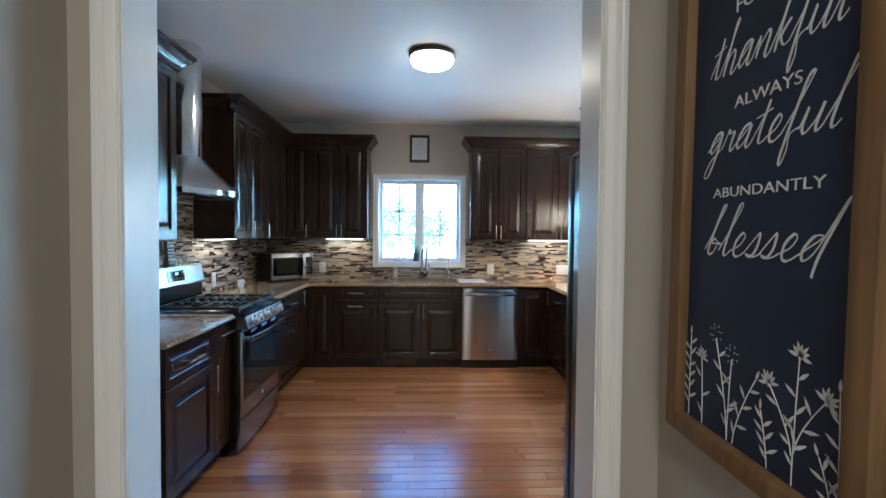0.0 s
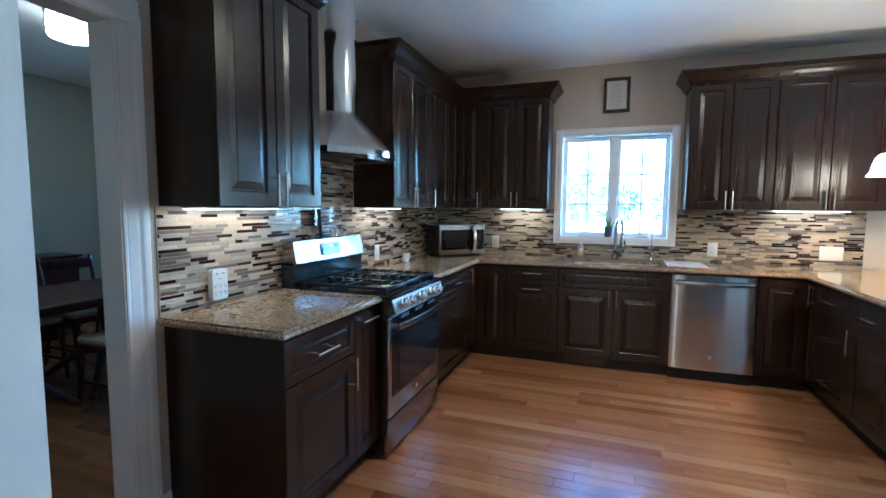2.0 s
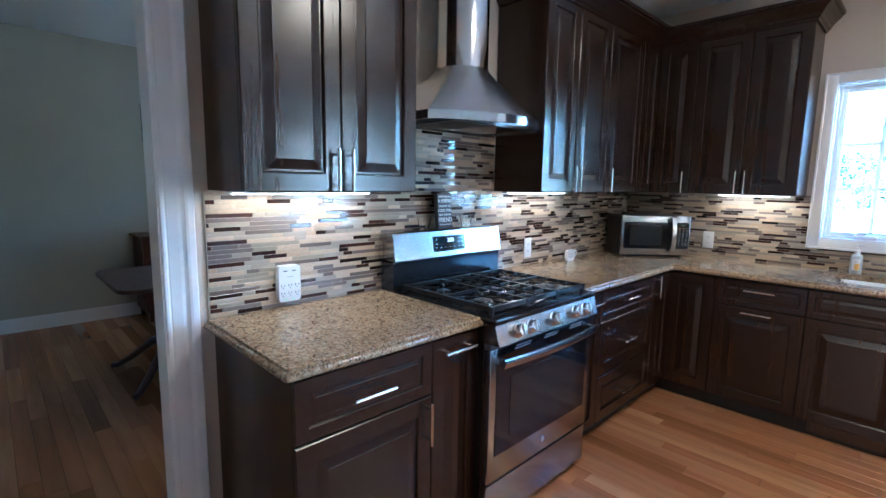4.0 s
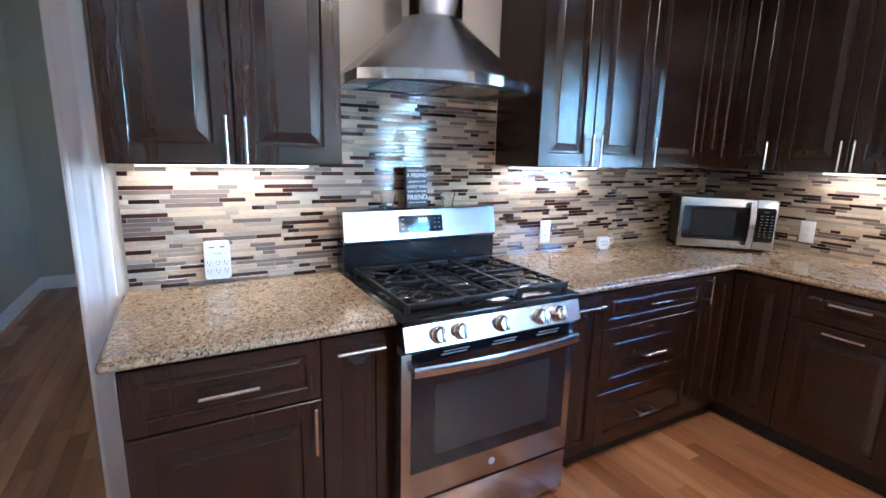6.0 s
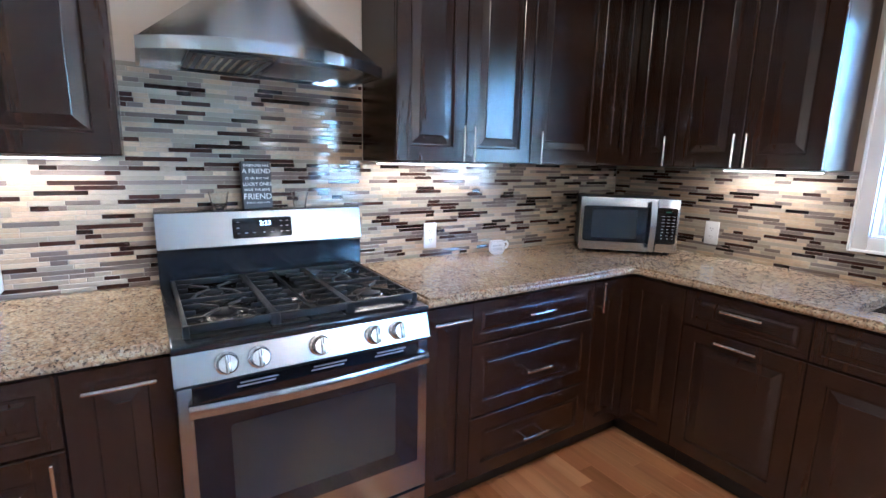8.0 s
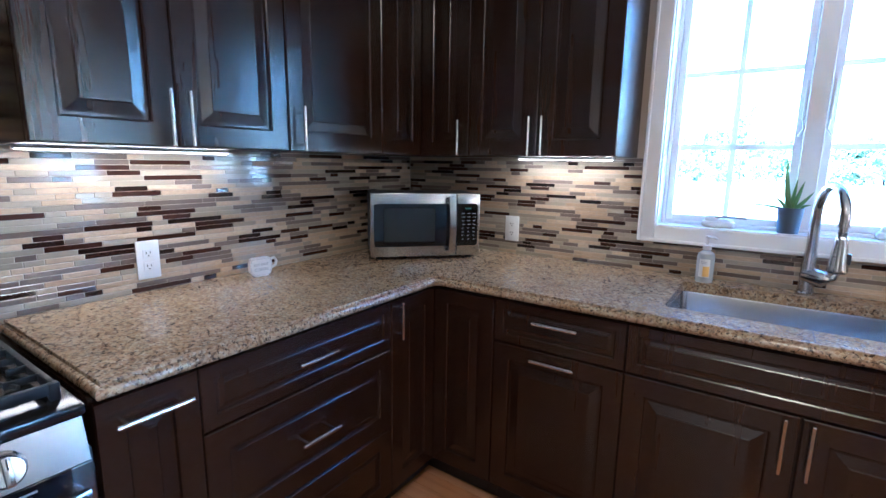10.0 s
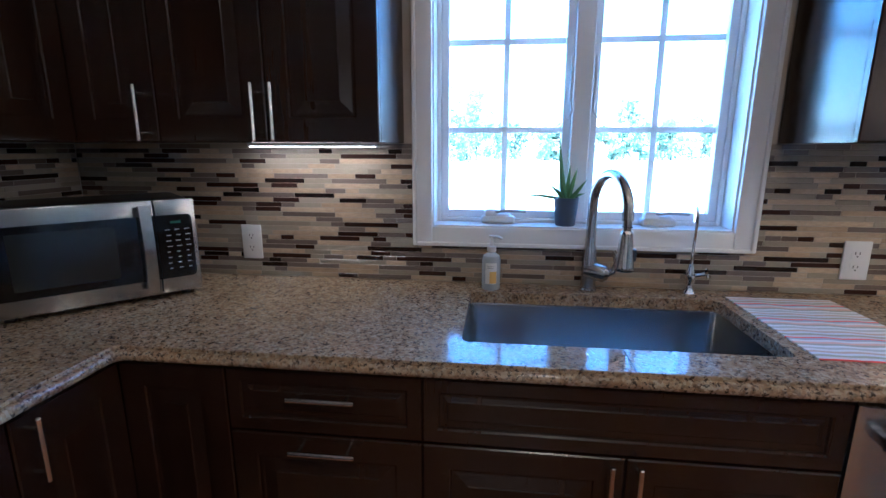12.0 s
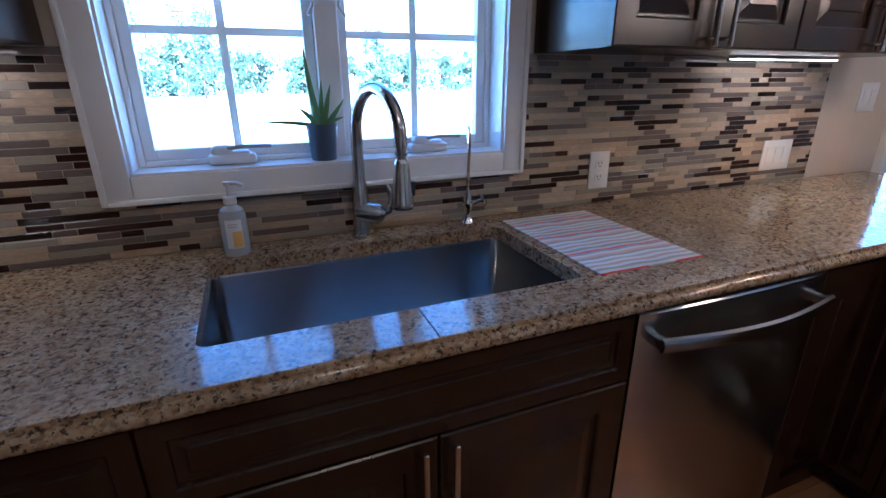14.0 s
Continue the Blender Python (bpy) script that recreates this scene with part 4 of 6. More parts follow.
N = 96
bm = bmesh.new()
loops = []
corner = [math.atan2(HW, 0.335 - 0.15), math.atan2(-HW, 0.335 - 0.15), math.atan2(HW, 0.004 - 0.15), math.atan2(-HW, 0.004 - 0.15)]
angs = sorted([2 * math.pi * k / N - math.pi for k in range(N)] + corner)
for s, z in ((0, 1.720), (0.2, 1.768), (0.4, 1.815), (0.6, 1.863), (0.8, 1.910), (0.93, 1.942), (1.0, 1.962)):
    row = []
    for a in angs:
        q = lip_radius(a) * 0.992
        r = q + (0.125 - q) * s
        row.append(bm.verts.new((max(0.004, 0.15 + r * math.cos(a)), r * math.sin(a), z)))
    loops.append(row)
for a, b in zip(loops, loops[1:]):
    for k in range(len(a)):
        bm.faces.new((a[k], a[(k + 1) % len(a)], b[(k + 1) % len(a)], b[k]))
part("canopy", bm, STEELV, root, smooth=30)
bm = bmesh.new()
rows = []
for z, f in ((1.686, 0.97), (1.686, 1.0), (1.722, 1.0), (1.722, 0.985)):
    rows.append([bm.verts.new((max(0.002, 0.15 + lip_radius(a) * f * math.cos(a)), lip_radius(a) * f * math.sin(a), z)) for a in angs])
for a, b in zip(rows, rows[1:]):
    for k in range(len(a)):
        bm.faces.new((a[k], a[(k + 1) % len(a)], b[(k + 1) % len(a)], b[k]))
part("lip", bm, POLISHED, root, "polished curved steel lip", smooth=20)
bm = bmesh.new()
row = [bm.verts.new((max(0.003, 0.15 + lip_radius(a) * 0.985 * math.cos(a)), lip_radius(a) * 0.985 * math.sin(a), 1.700)) for a in angs]
bm.faces.new(row)
under = part("underside", bm, STEEL, root)
for y0 in (-0.25, 0.01):
    bm = bmesh.new()
    box(bm, 0.06, y0, 1.690, 0.36, y0 + 0.24, 1.699, 0.002)
    fl = part("filter", bm, BLACKP if y0 < 0 else STEEL, under, "dark slotted grease filter")
    for k in range(9 if y0 < 0 else 0):
        part("baffle", boxes((0.075, y0 + 0.012 + k * 0.025, 1.687, 0.345, y0 + 0.022 + k * 0.025, 1.691)), STEEL, under)
bm = bmesh.new()
lathe(bm, [(0.126, 1.955), (0.127, 1.955), (0.127, 2.42), (0.120, 2.42)], (0.15, 0, 0), 48)
part("lower_chimney", bm, POLISHED, root, smooth=1)
bm = bmesh.new()
lathe(bm, [(0.120, 2.38), (0.121, 2.38), (0.121, 2.738), (0.115, 2.738)], (0.15, 0, 0), 48)
part("upper_chimney", bm, POLISHED, root, smooth=1)

# Microwave, turned into the corner.
MW = 0.503
root = thing("microwave", pose(-1.451, 4.747, CT, 0, 0, 46.4), "stainless and black countertop microwave standing diagonally in the corner", "microwave")
part("case", boxes((0.004, 0.022, 0.016, MW - 0.004, 0.322, 0.300), bev=0.006), BLACKP, root, "black painted case", smooth=1)
for x, y in ((0.04, 0.05), (MW - 0.04, 0.05), (0.04, 0.29), (MW - 0.04, 0.29)):
    bm = bmesh.new()
    tube(bm, [(x, y, 0), (x, y, 0.017)], 0.014, 10)
    part("foot", bm, BLACKP, root)
md = part("door", boxes((0, 0, 0.018, 0.392, 0.024, 0.304), bev=0.003), STEEL, root, smooth=1)
part("door_glass", plate(0.016, -0.003, 0.064, 0.3918, 0.001, 0.258, 0.016, right=False), BLACKG, md, "black glass door panel")
part("viewing_window", plate(0.060, -0.0042, 0.086, 0.292, -0.0028, 0.238, 0.006), OVENG, md)
bm = bmesh.new()
rows = []
for k in range(17):
    z = 0.030 + 0.262 * k / 16
    y = -0.022 - 0.020 * math.sin(math.pi * k / 16)
    rows.append([bm.verts.new(p) for p in ((0.350, y, z), (0.353, y - 0.005, z), (0.381, y - 0.005, z), (0.384, y, z), (0.381, y + 0.004, z), (0.353, y + 0.004, z))])
for a, b in zip(rows, rows[1:]):
    for k in range(6):
        bm.faces.new((a[k], a[(k + 1) % 6], b[(k + 1) % 6], b[k]))
bm.faces.new(rows[0])
bm.faces.new(rows[-1][::-1])
for z in (0.040, 0.272):
    box(bm, 0.362, -0.024, z, 0.380, 0.001, z + 0.014, 0.002)
part("door_handle", bm, STEEL, md, "vertical steel handle", smooth=1)
mp = part("control_side", boxes((0.394, 0, 0.018, MW, 0.024, 0.304), bev=0.003), STEEL, root, smooth=1)
kp = part("keypad", plate(0.3945, -0.003, 0.064, MW - 0.012, 0.001, 0.258, 0.014, left=False), BLACKG, mp, "black keypad with small white keys")
part("clock", boxes((0.432, -0.0036, 0.232, 0.460, -0.0028, 0.239)), CLOCKGREEN, kp)
for j in range(8):
    for i in range(3):
        x, z = 0.416 + i * 0.026 + (0.002 if j % 2 else 0), 0.212 - j * 0.017
        part("key", boxes((x, -0.0036, z, x + (0.013 if j < 4 else 0.009), -0.0028, z + 0.0022)), GREYINK, kp)

# Dishwasher.
root = thing("dishwasher", pose(0.565, 4.704, 0), "stainless steel dishwasher with a bowed bar handle under the worktop", "dishwasher")
part("tub", boxes((0.003, 0.03, 0.09, 0.594, 0.60, 0.868)), BLACKP, root)
part("kick_plate", boxes((0.004, 0.05, 0.0, 0.593, 0.07, 0.095)), BLACKP, root)
bm = bmesh.new()
rows = []
for k in range(25):
    x = 0.597 * k / 24
    y = 0.009 * (2 * k / 24 - 1) ** 2 + 0.0004 * math.sin(k * 1.15) - 0.006 + (0.005 if k in (0, 24) else 0)
    rows.append([bm.verts.new(p) for p in ((x, 0.03, 0.098), (x, y + 0.004, 0.098), (x, y, 0.102), (x, y, 0.862), (x, y + 0.004, 0.866), (x, 0.03, 0.866))])
for a, b in zip(rows, rows[1:]):
    for k in range(6):
        bm.faces.new((a[k], a[(k + 1) % 6], b[(k + 1) % 6], b[k]))
bm.faces.new(rows[0])
bm.faces.new(rows[-1][::-1])
dd = part("door", bm, STEELD, root, smooth=1)
bm = bmesh.new()
K = 20
a = [(0.028 + 0.541 * k / K, -0.030 - 0.034 * math.sin(math.pi * k / K)) for k in range(K + 1)]
rows = [[bm.verts.new((x, y + dy, 0.806 + dz)) for dy, dz in ((0.0, -0.017), (-0.009, -0.013), (-0.012, 0.0), (-0.008, 0.013), (0.0, 0.016), (0.004, 0.0))] for x, y in a]
for r, s in zip(rows, rows[1:]):
    for k in range(6):
        bm.faces.new((r[k], r[(k + 1) % 6], s[(k + 1) % 6], s[k]))
bm.faces.new(rows[0])
bm.faces.new(rows[-1][::-1])
for x in (0.038, 0.559):
    box(bm, x - 0.011, -0.036, 0.794, x + 0.011, 0.001, 0.818, 0.004)
part("door_handle", bm, STEEL, dd, "bowed stainless handle", smooth=1)
bm = bmesh.new()
lathe(bm, [(0, 0), (0.012, 0), (0.012, 0.002), (0, 0.0022)], seg=24)
part("badge", bm, GREYP, dd, m=pose(0.30, -0.0065, 0.215, 90))

# Fridge, its back to the hall wall.
root = thing("refrigerator", pose(0.787, 0.93, 0), "tall black refrigerator with grey sides against the hall wall", "refrigerator")
part("body", boxes((0, 0, 0.02, 0.90, 0.775, 1.755), bev=0.006), FRIDGE, root, smooth=1)
for x0, x1 in ((0.0, 0.448), (0.452, 0.90)):
    dr = part("door", boxes((x0, 0.787, 0.06, x1, 0.862, 1.775), bev=0.012), FRIDGE, root, smooth=1)
    bm = bmesh.new()
    x = x1 - 0.035 if x0 == 0 else x0 + 0.035
    tube(bm, [(x, 0.862, 0.60), (x, 0.905, 0.62), (x, 0.905, 1.55), (x, 0.862, 1.57)], 0.012, 10)
    part("door_handle", bm, NICKEL, dr, smooth=1)
part("hinge_cover", boxes((0.01, 0.70, 1.756, 0.09, 0.84, 1.785), bev=0.006), BLACKP, root, smooth=1)
for x in (0.04, 0.86):
    for y in (0.78, 0.06):
        bm = bmesh.new()
        tube(bm, [(x, y, 0), (x, y, 0.035)], 0.02, 10)
        part("foot", bm, BLACKP, root)

# ---- sink and taps ----
root = thing("sink", pose(SINK[0], SINK[2], CT), "large undermount stainless steel sink with a single bowl", "sink")
W, Dp = SINK[1] - SINK[0], SINK[3] - SINK[2]
bm = bmesh.new()


def rounded(w, d, inset, r, z, n=5):
    out = []
    for cx, cy, a0 in ((w - inset - r, d - inset - r, 0), (inset + r, d - inset - r, 90), (inset + r, inset + r, 180), (w - inset - r, inset + r, 270)):
        for k in range(n + 1):
            a = radians(a0 + 90 * k / n)
            out.append((cx + r * math.cos(a), cy + r * math.sin(a), z))
    return out


rings = [rounded(W, Dp, -0.03, 0.04, -0.0375), rounded(W, Dp, -0.004, 0.022, -0.0375), rounded(W, Dp, -0.002, 0.022, -0.045), rounded(W, Dp, 0.004, 0.022, -0.225), rounded(W, Dp, 0.014, 0.03, -0.245), rounded(W, Dp, 0.03, 0.04, -0.25)]
vr = [[bm.verts.new(p) for p in r] for r in rings]
for a, b in zip(vr, vr[1:]):
    for k in range(len(a)):
        bm.faces.new((a[k], a[(k + 1) % len(a)], b[(k + 1) % len(a)], b[k]))
bm.faces.new(vr[-1])
part("bowl", bm, SINKS, root, smooth=30)
bm = bmesh.new()
lathe(bm, [(0, -0.2485), (0.045, -0.2485), (0.045, -0.2465), (0.036, -0.2465), (0.030, -0.2480), (0, -0.2480)], (W / 2, Dp * 0.6, 0), 28)
part("drain", bm, CHROME, root, smooth=1)

root = thing("kitchen_faucet", pose(0.128, 5.283, CT), "brushed nickel pull-down gooseneck faucet behind the sink", "faucet")
bm = bmesh.new()
lathe(bm, [(0, 0), (0.029, 0), (0.029, 0.008), (0.025, 0.012), (0.0235, 0.03), (0.0225, 0.11), (0.019, 0.145), (0.0185, 0.15), (0, 0.151)], seg=24)
part("base", bm, FAUCET, root, smooth=1)
dx, dy = 0.055, -0.203
pts = [(0, 0, 0.148), (0, 0, 0.235)]
for k in range(1, 15):
    a = math.pi * k / 15
    pts.append((dx * (1 - math.cos(a)) / 2, dy * (1 - math.cos(a)) / 2, 0.275 + 0.108 * math.sin(a)))
pts.append((dx, dy, 0.262))
bm = bmesh.new()
tube(bm, pts, [0.0165] + [0.0155] * (len(pts) - 1), 16)
part("gooseneck", bm, FAUCET, root, smooth=1)
bm = bmesh.new()
lathe(bm, [(0, 0.262), (0.012, 0.262), (0.012, 0.236), (0.015, 0.232), (0.0165, 0.225), (0.026, 0.135), (0.027, 0.128), (0.024, 0.122), (0, 0.122)][::-1], (dx, dy, 0), 24)
sp = part("spray_head", bm, FAUCET, root, "flared pull-down spray head", smooth=1)
part("spray_button", boxes((dx + 0.016, dy - 0.010, 0.150, dx + 0.029, dy + 0.010, 0.185), bev=0.004), BLACKP, sp, smooth=1)
part("collar", boxes((dx - 0.0125, dy - 0.0125, 0.243, dx + 0.0125, dy + 0.0125, 0.249), bev=0.004), BLACKP, sp)
bm = bmesh.new()
tube(bm, [(-0.012, 0, 0.070), (0.02, -0.012, 0.068), (0.046, -0.020, 0.064), (0.058, -0.023, 0.062)], [0.025, 0.030, 0.028, 0.016], 14)
tube(bm, [(0.050, -0.020, 0.060), (0.070, -0.026, 0.072), (0.078, -0.028, 0.100), (0.072, -0.026, 0.130), (0.068, -0.024, 0.142)], [0.010, 0.010, 0.0085, 0.007, 0.005], 10)
part("lever", bm, FAUCET, root, "curled side lever", smooth=1)

root = thing("filter_tap", pose(0.442, 5.283, CT), "small chrome drinking water tap with cross handle and thin spout", "tap")
bm = bmesh.new()
lathe(bm, [(0, 0), (0.020, 0), (0.021, 0.005), (0.013, 0.018), (0.009, 0.032), (0.014, 0.048), (0.016, 0.062), (0.012, 0.078), (0.008, 0.092), (0.006, 0.1), (0, 0.101)], seg=20)
part("base", bm, CHROME, root, smooth=1)
bm = bmesh.new()
tube(bm, [(0, 0, 0.095), (0.001, 0, 0.16), (0.002, -0.002, 0.21), (0.0, -0.006, 0.240), (-0.005, -0.014, 0.268), (-0.014, -0.030, 0.281), (-0.025, -0.052, 0.272), (-0.031, -0.064, 0.240)], [0.0045] * 7 + [0.0038], 10)
part("spout", bm, CHROME, root, smooth=1)
bm = bmesh.new()
tube(bm, [(0.01, 0, 0.060), (0.030, -0.006, 0.066), (0.045, -0.010, 0.070)], [0.008, 0.006, 0.008], 10)
for v in ((0, 0.012, 0.012), (0, -0.012, -0.012), (0.012, 0.010, -0.012), (-0.010, -0.010, 0.012)):
    tube(bm, [(0.046, -0.010, 0.070), (0.046 + v[0], -0.010 + v[1], 0.070 + v[2])], [0.004, 0.0055], 8)
part("cross_handle", bm, CHROME, root, smooth=1)

root = thing("soap_dispenser", pose(-0.187, 5.272, CT), "clear plastic hand soap bottle with white pump and yellow label", "soap bottle")
bm = bmesh.new()
lathe(bm, [(0, 0), (0.029, 0), (0.031, 0.004), (0.031, 0.098), (0.027, 0.112), (0.014, 0.122), (0.013, 0.128), (0, 0.128)], seg=28)
part("bottle", bm, SOAP, root, smooth=1)
bm = bmesh.new()
lathe(bm, [(0, 0.126), (0.015, 0.126), (0.015, 0.142), (0.006, 0.145), (0.005, 0.168), (0.009, 0.169), (0.010, 0.178), (0, 0.179)], seg=20)
tube(bm, [(0, 0, 0.174), (0.02, -0.012, 0.176), (0.034, -0.020, 0.170)], [0.006, 0.005, 0.004], 10)
part("pump", bm, WHITEP, root, smooth=1)


def curved_label(r, a0, a1, z0, z1, material, parent, name):
    bm = bmesh.new()
    n = 8
    p = [[bm.verts.new((r * math.cos(radians(a0 + (a1 - a0) * k / n)), r * math.sin(radians(a0 + (a1 - a0) * k / n)), z)) for z in (z0, z1)] for k in range(n + 1)]
    for a, b in zip(p, p[1:]):
        bm.faces.new((a[0], b[0], b[1], a[1]))
    return part(name, bm, material, parent, smooth=1)


lb = curved_label(0.0316, 235, 305, 0.022, 0.092, WHITEP, root, "label")
curved_label(0.0319, 262, 303, 0.024, 0.064, SOAPL, root, "label_patch")
for z in (0.080, 0.074):
    curved_label(0.0319, 248, 285, z, z + 0.002, GREYINK, root, "label_print")

# Striped drying mat with soft wavy edges.
stripes = [(0.80, 0.10, 0.08), (0.62, 0.60, 0.55), (0.40, 0.38, 0.26), (0.66, 0.66, 0.66), (0.55, 0.42, 0.30), (0.72, 0.70, 0.66), (0.50, 0.49, 0.42), (0.74, 0.73, 0.72), (0.42, 0.40, 0.30), (0.70, 0.45, 0.34), (0.72, 0.71, 0.68), (0.40, 0.42, 0.42)]


def stripe_build(tree, b):
    v = coords(tree, (1, 1, 1))
    sep = tree.nodes.new("ShaderNodeSeparateXYZ")
    tree.links.new(v, sep.inputs[0])
    add = node(tree, "ShaderNodeMath")
    add.operation = "MULTIPLY_ADD"
    add.inputs[1].default_value = 0.012
    tree.links.new(noise_of(tree, coords(tree, (9, 9, 9)), 1.0, 1), add.inputs[0])
    tree.links.new(sep.outputs[1], add.inputs[2])
    mul = node(tree, "ShaderNodeMath")
    mul.operation = "MULTIPLY"
    mul.inputs[1].default_value = 1 / 0.128
    tree.links.new(add.outputs[0], mul.inputs[0])
    fr = node(tree, "ShaderNodeMath")
    fr.operation = "FRACT"
    tree.links.new(mul.outputs[0], fr.inputs[0])
    stops, p = [], 0.0
    for i, c in enumerate(stripes):
        stops.append((p, c))
        p += 0.05 if i == 0 else 0.95 / (len(stripes) - 1)
    tree.links.new(ramp(tree, fr.outputs[0], stops, "CONSTANT"), b.inputs["Base Color"])
    bump(tree, b, noise_of(tree, coords(tree), 700, 2), 0.4, 0.001)


MATC = mat("striped_cloth", (0.6, 0.6, 0.6), 0.9, build=stripe_build)
bm = bmesh.new()
n = 16
top = [[bm.verts.new((0.300 * i / n, 0.442 * j / n, 0.004 + 0.0012 * math.sin(i * 1.1 + j * 0.7) * (0 if i in (0, n) or j in (0, n) else 1))) for j in range(n + 1)] for i in range(n + 1)]
for i in range(n):
    for j in range(n):
        bm.faces.new((top[i][j], top[i + 1][j], top[i + 1][j + 1], top[i][j + 1]))
r = bmesh.ops.extrude_face_region(bm, geom=list(bm.faces))
for v in r["geom"]:
    if isinstance(v, bmesh.types.BMVert):
        v.co.z = 0.0005
single("drying_mat", bm, MATC, pose(0.542, 4.812, CT, 0, 0, 0), "flat striped drying mat in red, cream and green beside the sink", "mat", smooth=30)

# ---- small things on the counter, range and walls ----
root = thing("cup_sign", pose(-1.592, 4.285, CT, 0, 0, 84), "white cup-shaped sign with grey lettering standing on the granite", "sign")
bm = bmesh.new()
outline = [(-0.038, 0.070), (-0.045, 0.050), (-0.043, 0.022), (-0.030, 0.004), (-0.020, 0.0), (0.022, 0.0), (0.034, 0.006), (0.044, 0.024), (0.045, 0.050), (0.038, 0.070), (0.03, 0.074), (-0.03, 0.074)]
f = bm.faces.new([bm.verts.new((x, -0.009, z)) for x, z in outline])
r = bmesh.ops.extrude_face_region(bm, geom=[f])
for v in r["geom"]:
    if isinstance(v, bmesh.types.BMVert):
        v.co.y = 0.009
tube(bm, [(0.040, 0, 0.060), (0.058, 0, 0.066), (0.068, 0, 0.052), (0.062, 0, 0.034), (0.042, 0, 0.026)], 0.0055, 8)
cup = part("cup_board", bm, WHITEP, root, smooth=30)
for words, size, z in (("BUT FIRST", 0.0130, 0.042), ("COFFEE", 0.0165, 0.022)):
    text(None, words, size, pose(0, -0.0092, z, 90), GREYINK, cup)
bm = bmesh.new()
tube(bm, [(0.036, -0.0092, 0.068), (-0.036, -0.0092, 0.068), (-0.042, -0.0092, 0.050), (-0.040, -0.0092, 0.024), (-0.028, -0.0092, 0.006), (0.028, -0.0092, 0.006), (0.040, -0.0092, 0.024), (0.042, -0.0092, 0.050), (0.036, -0.0092, 0.068)], 0.0007, 5)
part("outline", bm, GREYINK, cup, "thin grey outline")

root = thing("friend_plaque", pose(-1.632, 3.112, 1.1925, -4, 0, 96), "small black and white word plaque standing on the range backguard", "plaque")
pb = part("board", boxes((-0.055, -0.012, 0.0, 0.055, 0.012, 0.180), bev=0.002), DARKINK, root)
for words, size, z in (("EVERYONE HAS", 0.0135, 0.160), ("A FRIEND", 0.025, 0.135), ("OF LIFE BUT THE", 0.012, 0.112), ("LUCKY ONES", 0.018, 0.088), ("HAVE THE SAME", 0.0132, 0.068), ("FRIEND", 0.032, 0.036), ("IN ALL STAGES OF LIFE", 0.0085, 0.020)):
    text(None, words, size, pose(0, -0.0128, z, 90), LETTER, pb)
for y in (2.975, 3.275):
    bm = bmesh.new()
    lathe(bm, [(0, 0.0), (0.022, 0.0), (0.024, 0.004), (0.034, 0.058), (0.036, 0.066), (0.033, 0.066), (0.031, 0.058), (0.021, 0.010), (0, 0.008)], seg=20)
    single("glass_votive", bm, CLEAR, pose(-1.632, y, 1.1925), "small flared clear glass votive cup on the backguard", "glass cup", "votive cups", smooth=1)


def outlet(m, w, h, label, kind, slots, thick=0.006):
    root = thing("wall_outlet" if kind != "switch" else "light_switch", m, label, "outlet" if kind != "switch" else "switch")
    if kind == "tap":
        part("plate", plate(-w / 2, -thick, -h / 2, w / 2, 0, h / 2, 0.013), WHITEP, root, smooth=30)
        part("print", boxes((-0.014, -thick - 0.0006, 0.026, 0.016, -thick + 0.0004, 0.029)), GREYINK, root)
    else:
        part("plate", boxes((-w / 2, -thick, -h / 2, w / 2, 0, h / 2), bev=min(0.004, thick * 0.4)), WHITEP, root, smooth=1)
    for x, z in slots:
        if kind == "switch":
            part("rocker", boxes((x - 0.016, -thick - 0.003, -0.033, x + 0.016, -thick + 0.001, 0.033), bev=0.002), WHITEP, root)
        else:
            part("socket", boxes((x - 0.0165, -thick - 0.0015, z - 0.014, x + 0.0165, -thick + 0.001, z + 0.014), bev=0.001), WHITEP, root) if kind != "tap" else None
            bm = boxes((x - 0.0075, -thick - 0.0025, z - 0.002, x - 0.0055, -thick - 0.001, z + 0.007), (x + 0.0050, -thick - 0.0025, z - 0.001, x + 0.0070, -thick - 0.001, z + 0.006), (x - 0.002, -thick - 0.0025, z - 0.010, x + 0.002, -thick - 0.001, z - 0.006))
            part("slots", bm, BLACKP, root)
    return root


TF = 0.0105
o = outlet(pose(LW + 0.001, 2.286, 1.012, 0, 0, 90), 0.092, 0.146, "white six-socket surge protector plugged over the tiles", "tap", [(x, z) for x in (-0.030, 0.0, 0.030) for z in (-0.008, -0.040)], 0.030)
for x in (-0.018, 0.018):
    part("usb_port", boxes((x - 0.008, -0.0315, 0.050, x + 0.008, -0.0298, 0.054)), BLACKP, o)
for x in (-0.018, 0.014):
    part("indicator", boxes((x - 0.003, -0.031, -0.066, x + 0.003, -0.0298, -0.063)), GREENLED, o)
outlet(pose(LW + 0.001, 3.937, 1.021, 0, 0, 90), 0.072, 0.128, "white double socket plate on the mosaic tiles beside the range", "outlet", [(0, 0.022), (0, -0.022)])
outlet(pose(-1.048, BW - 0.001, 1.038), 0.074, 0.124, "white double socket plate on the mosaic tiles behind the microwave", "outlet", [(0, 0.022), (0, -0.022)])
outlet(pose(0.950, BW - 0.001, 1.026), 0.080, 0.124, "white double socket plate near the striped mat", "outlet", [(0, 0.022), (0, -0.022)])
o = outlet(pose(1.828, BW - 0.001, 1.024), 0.166, 0.118, "white three-gang plate with switches at the end of the tiles", "switch", [(-0.047, 0), (0, 0), (0.047, 0)])
outlet(pose(2.345, 5.347, 1.235), 0.118, 0.118, "white two-gang light switch on the painted wall", "switch", [(-0.024, 0), (0.024, 0)])

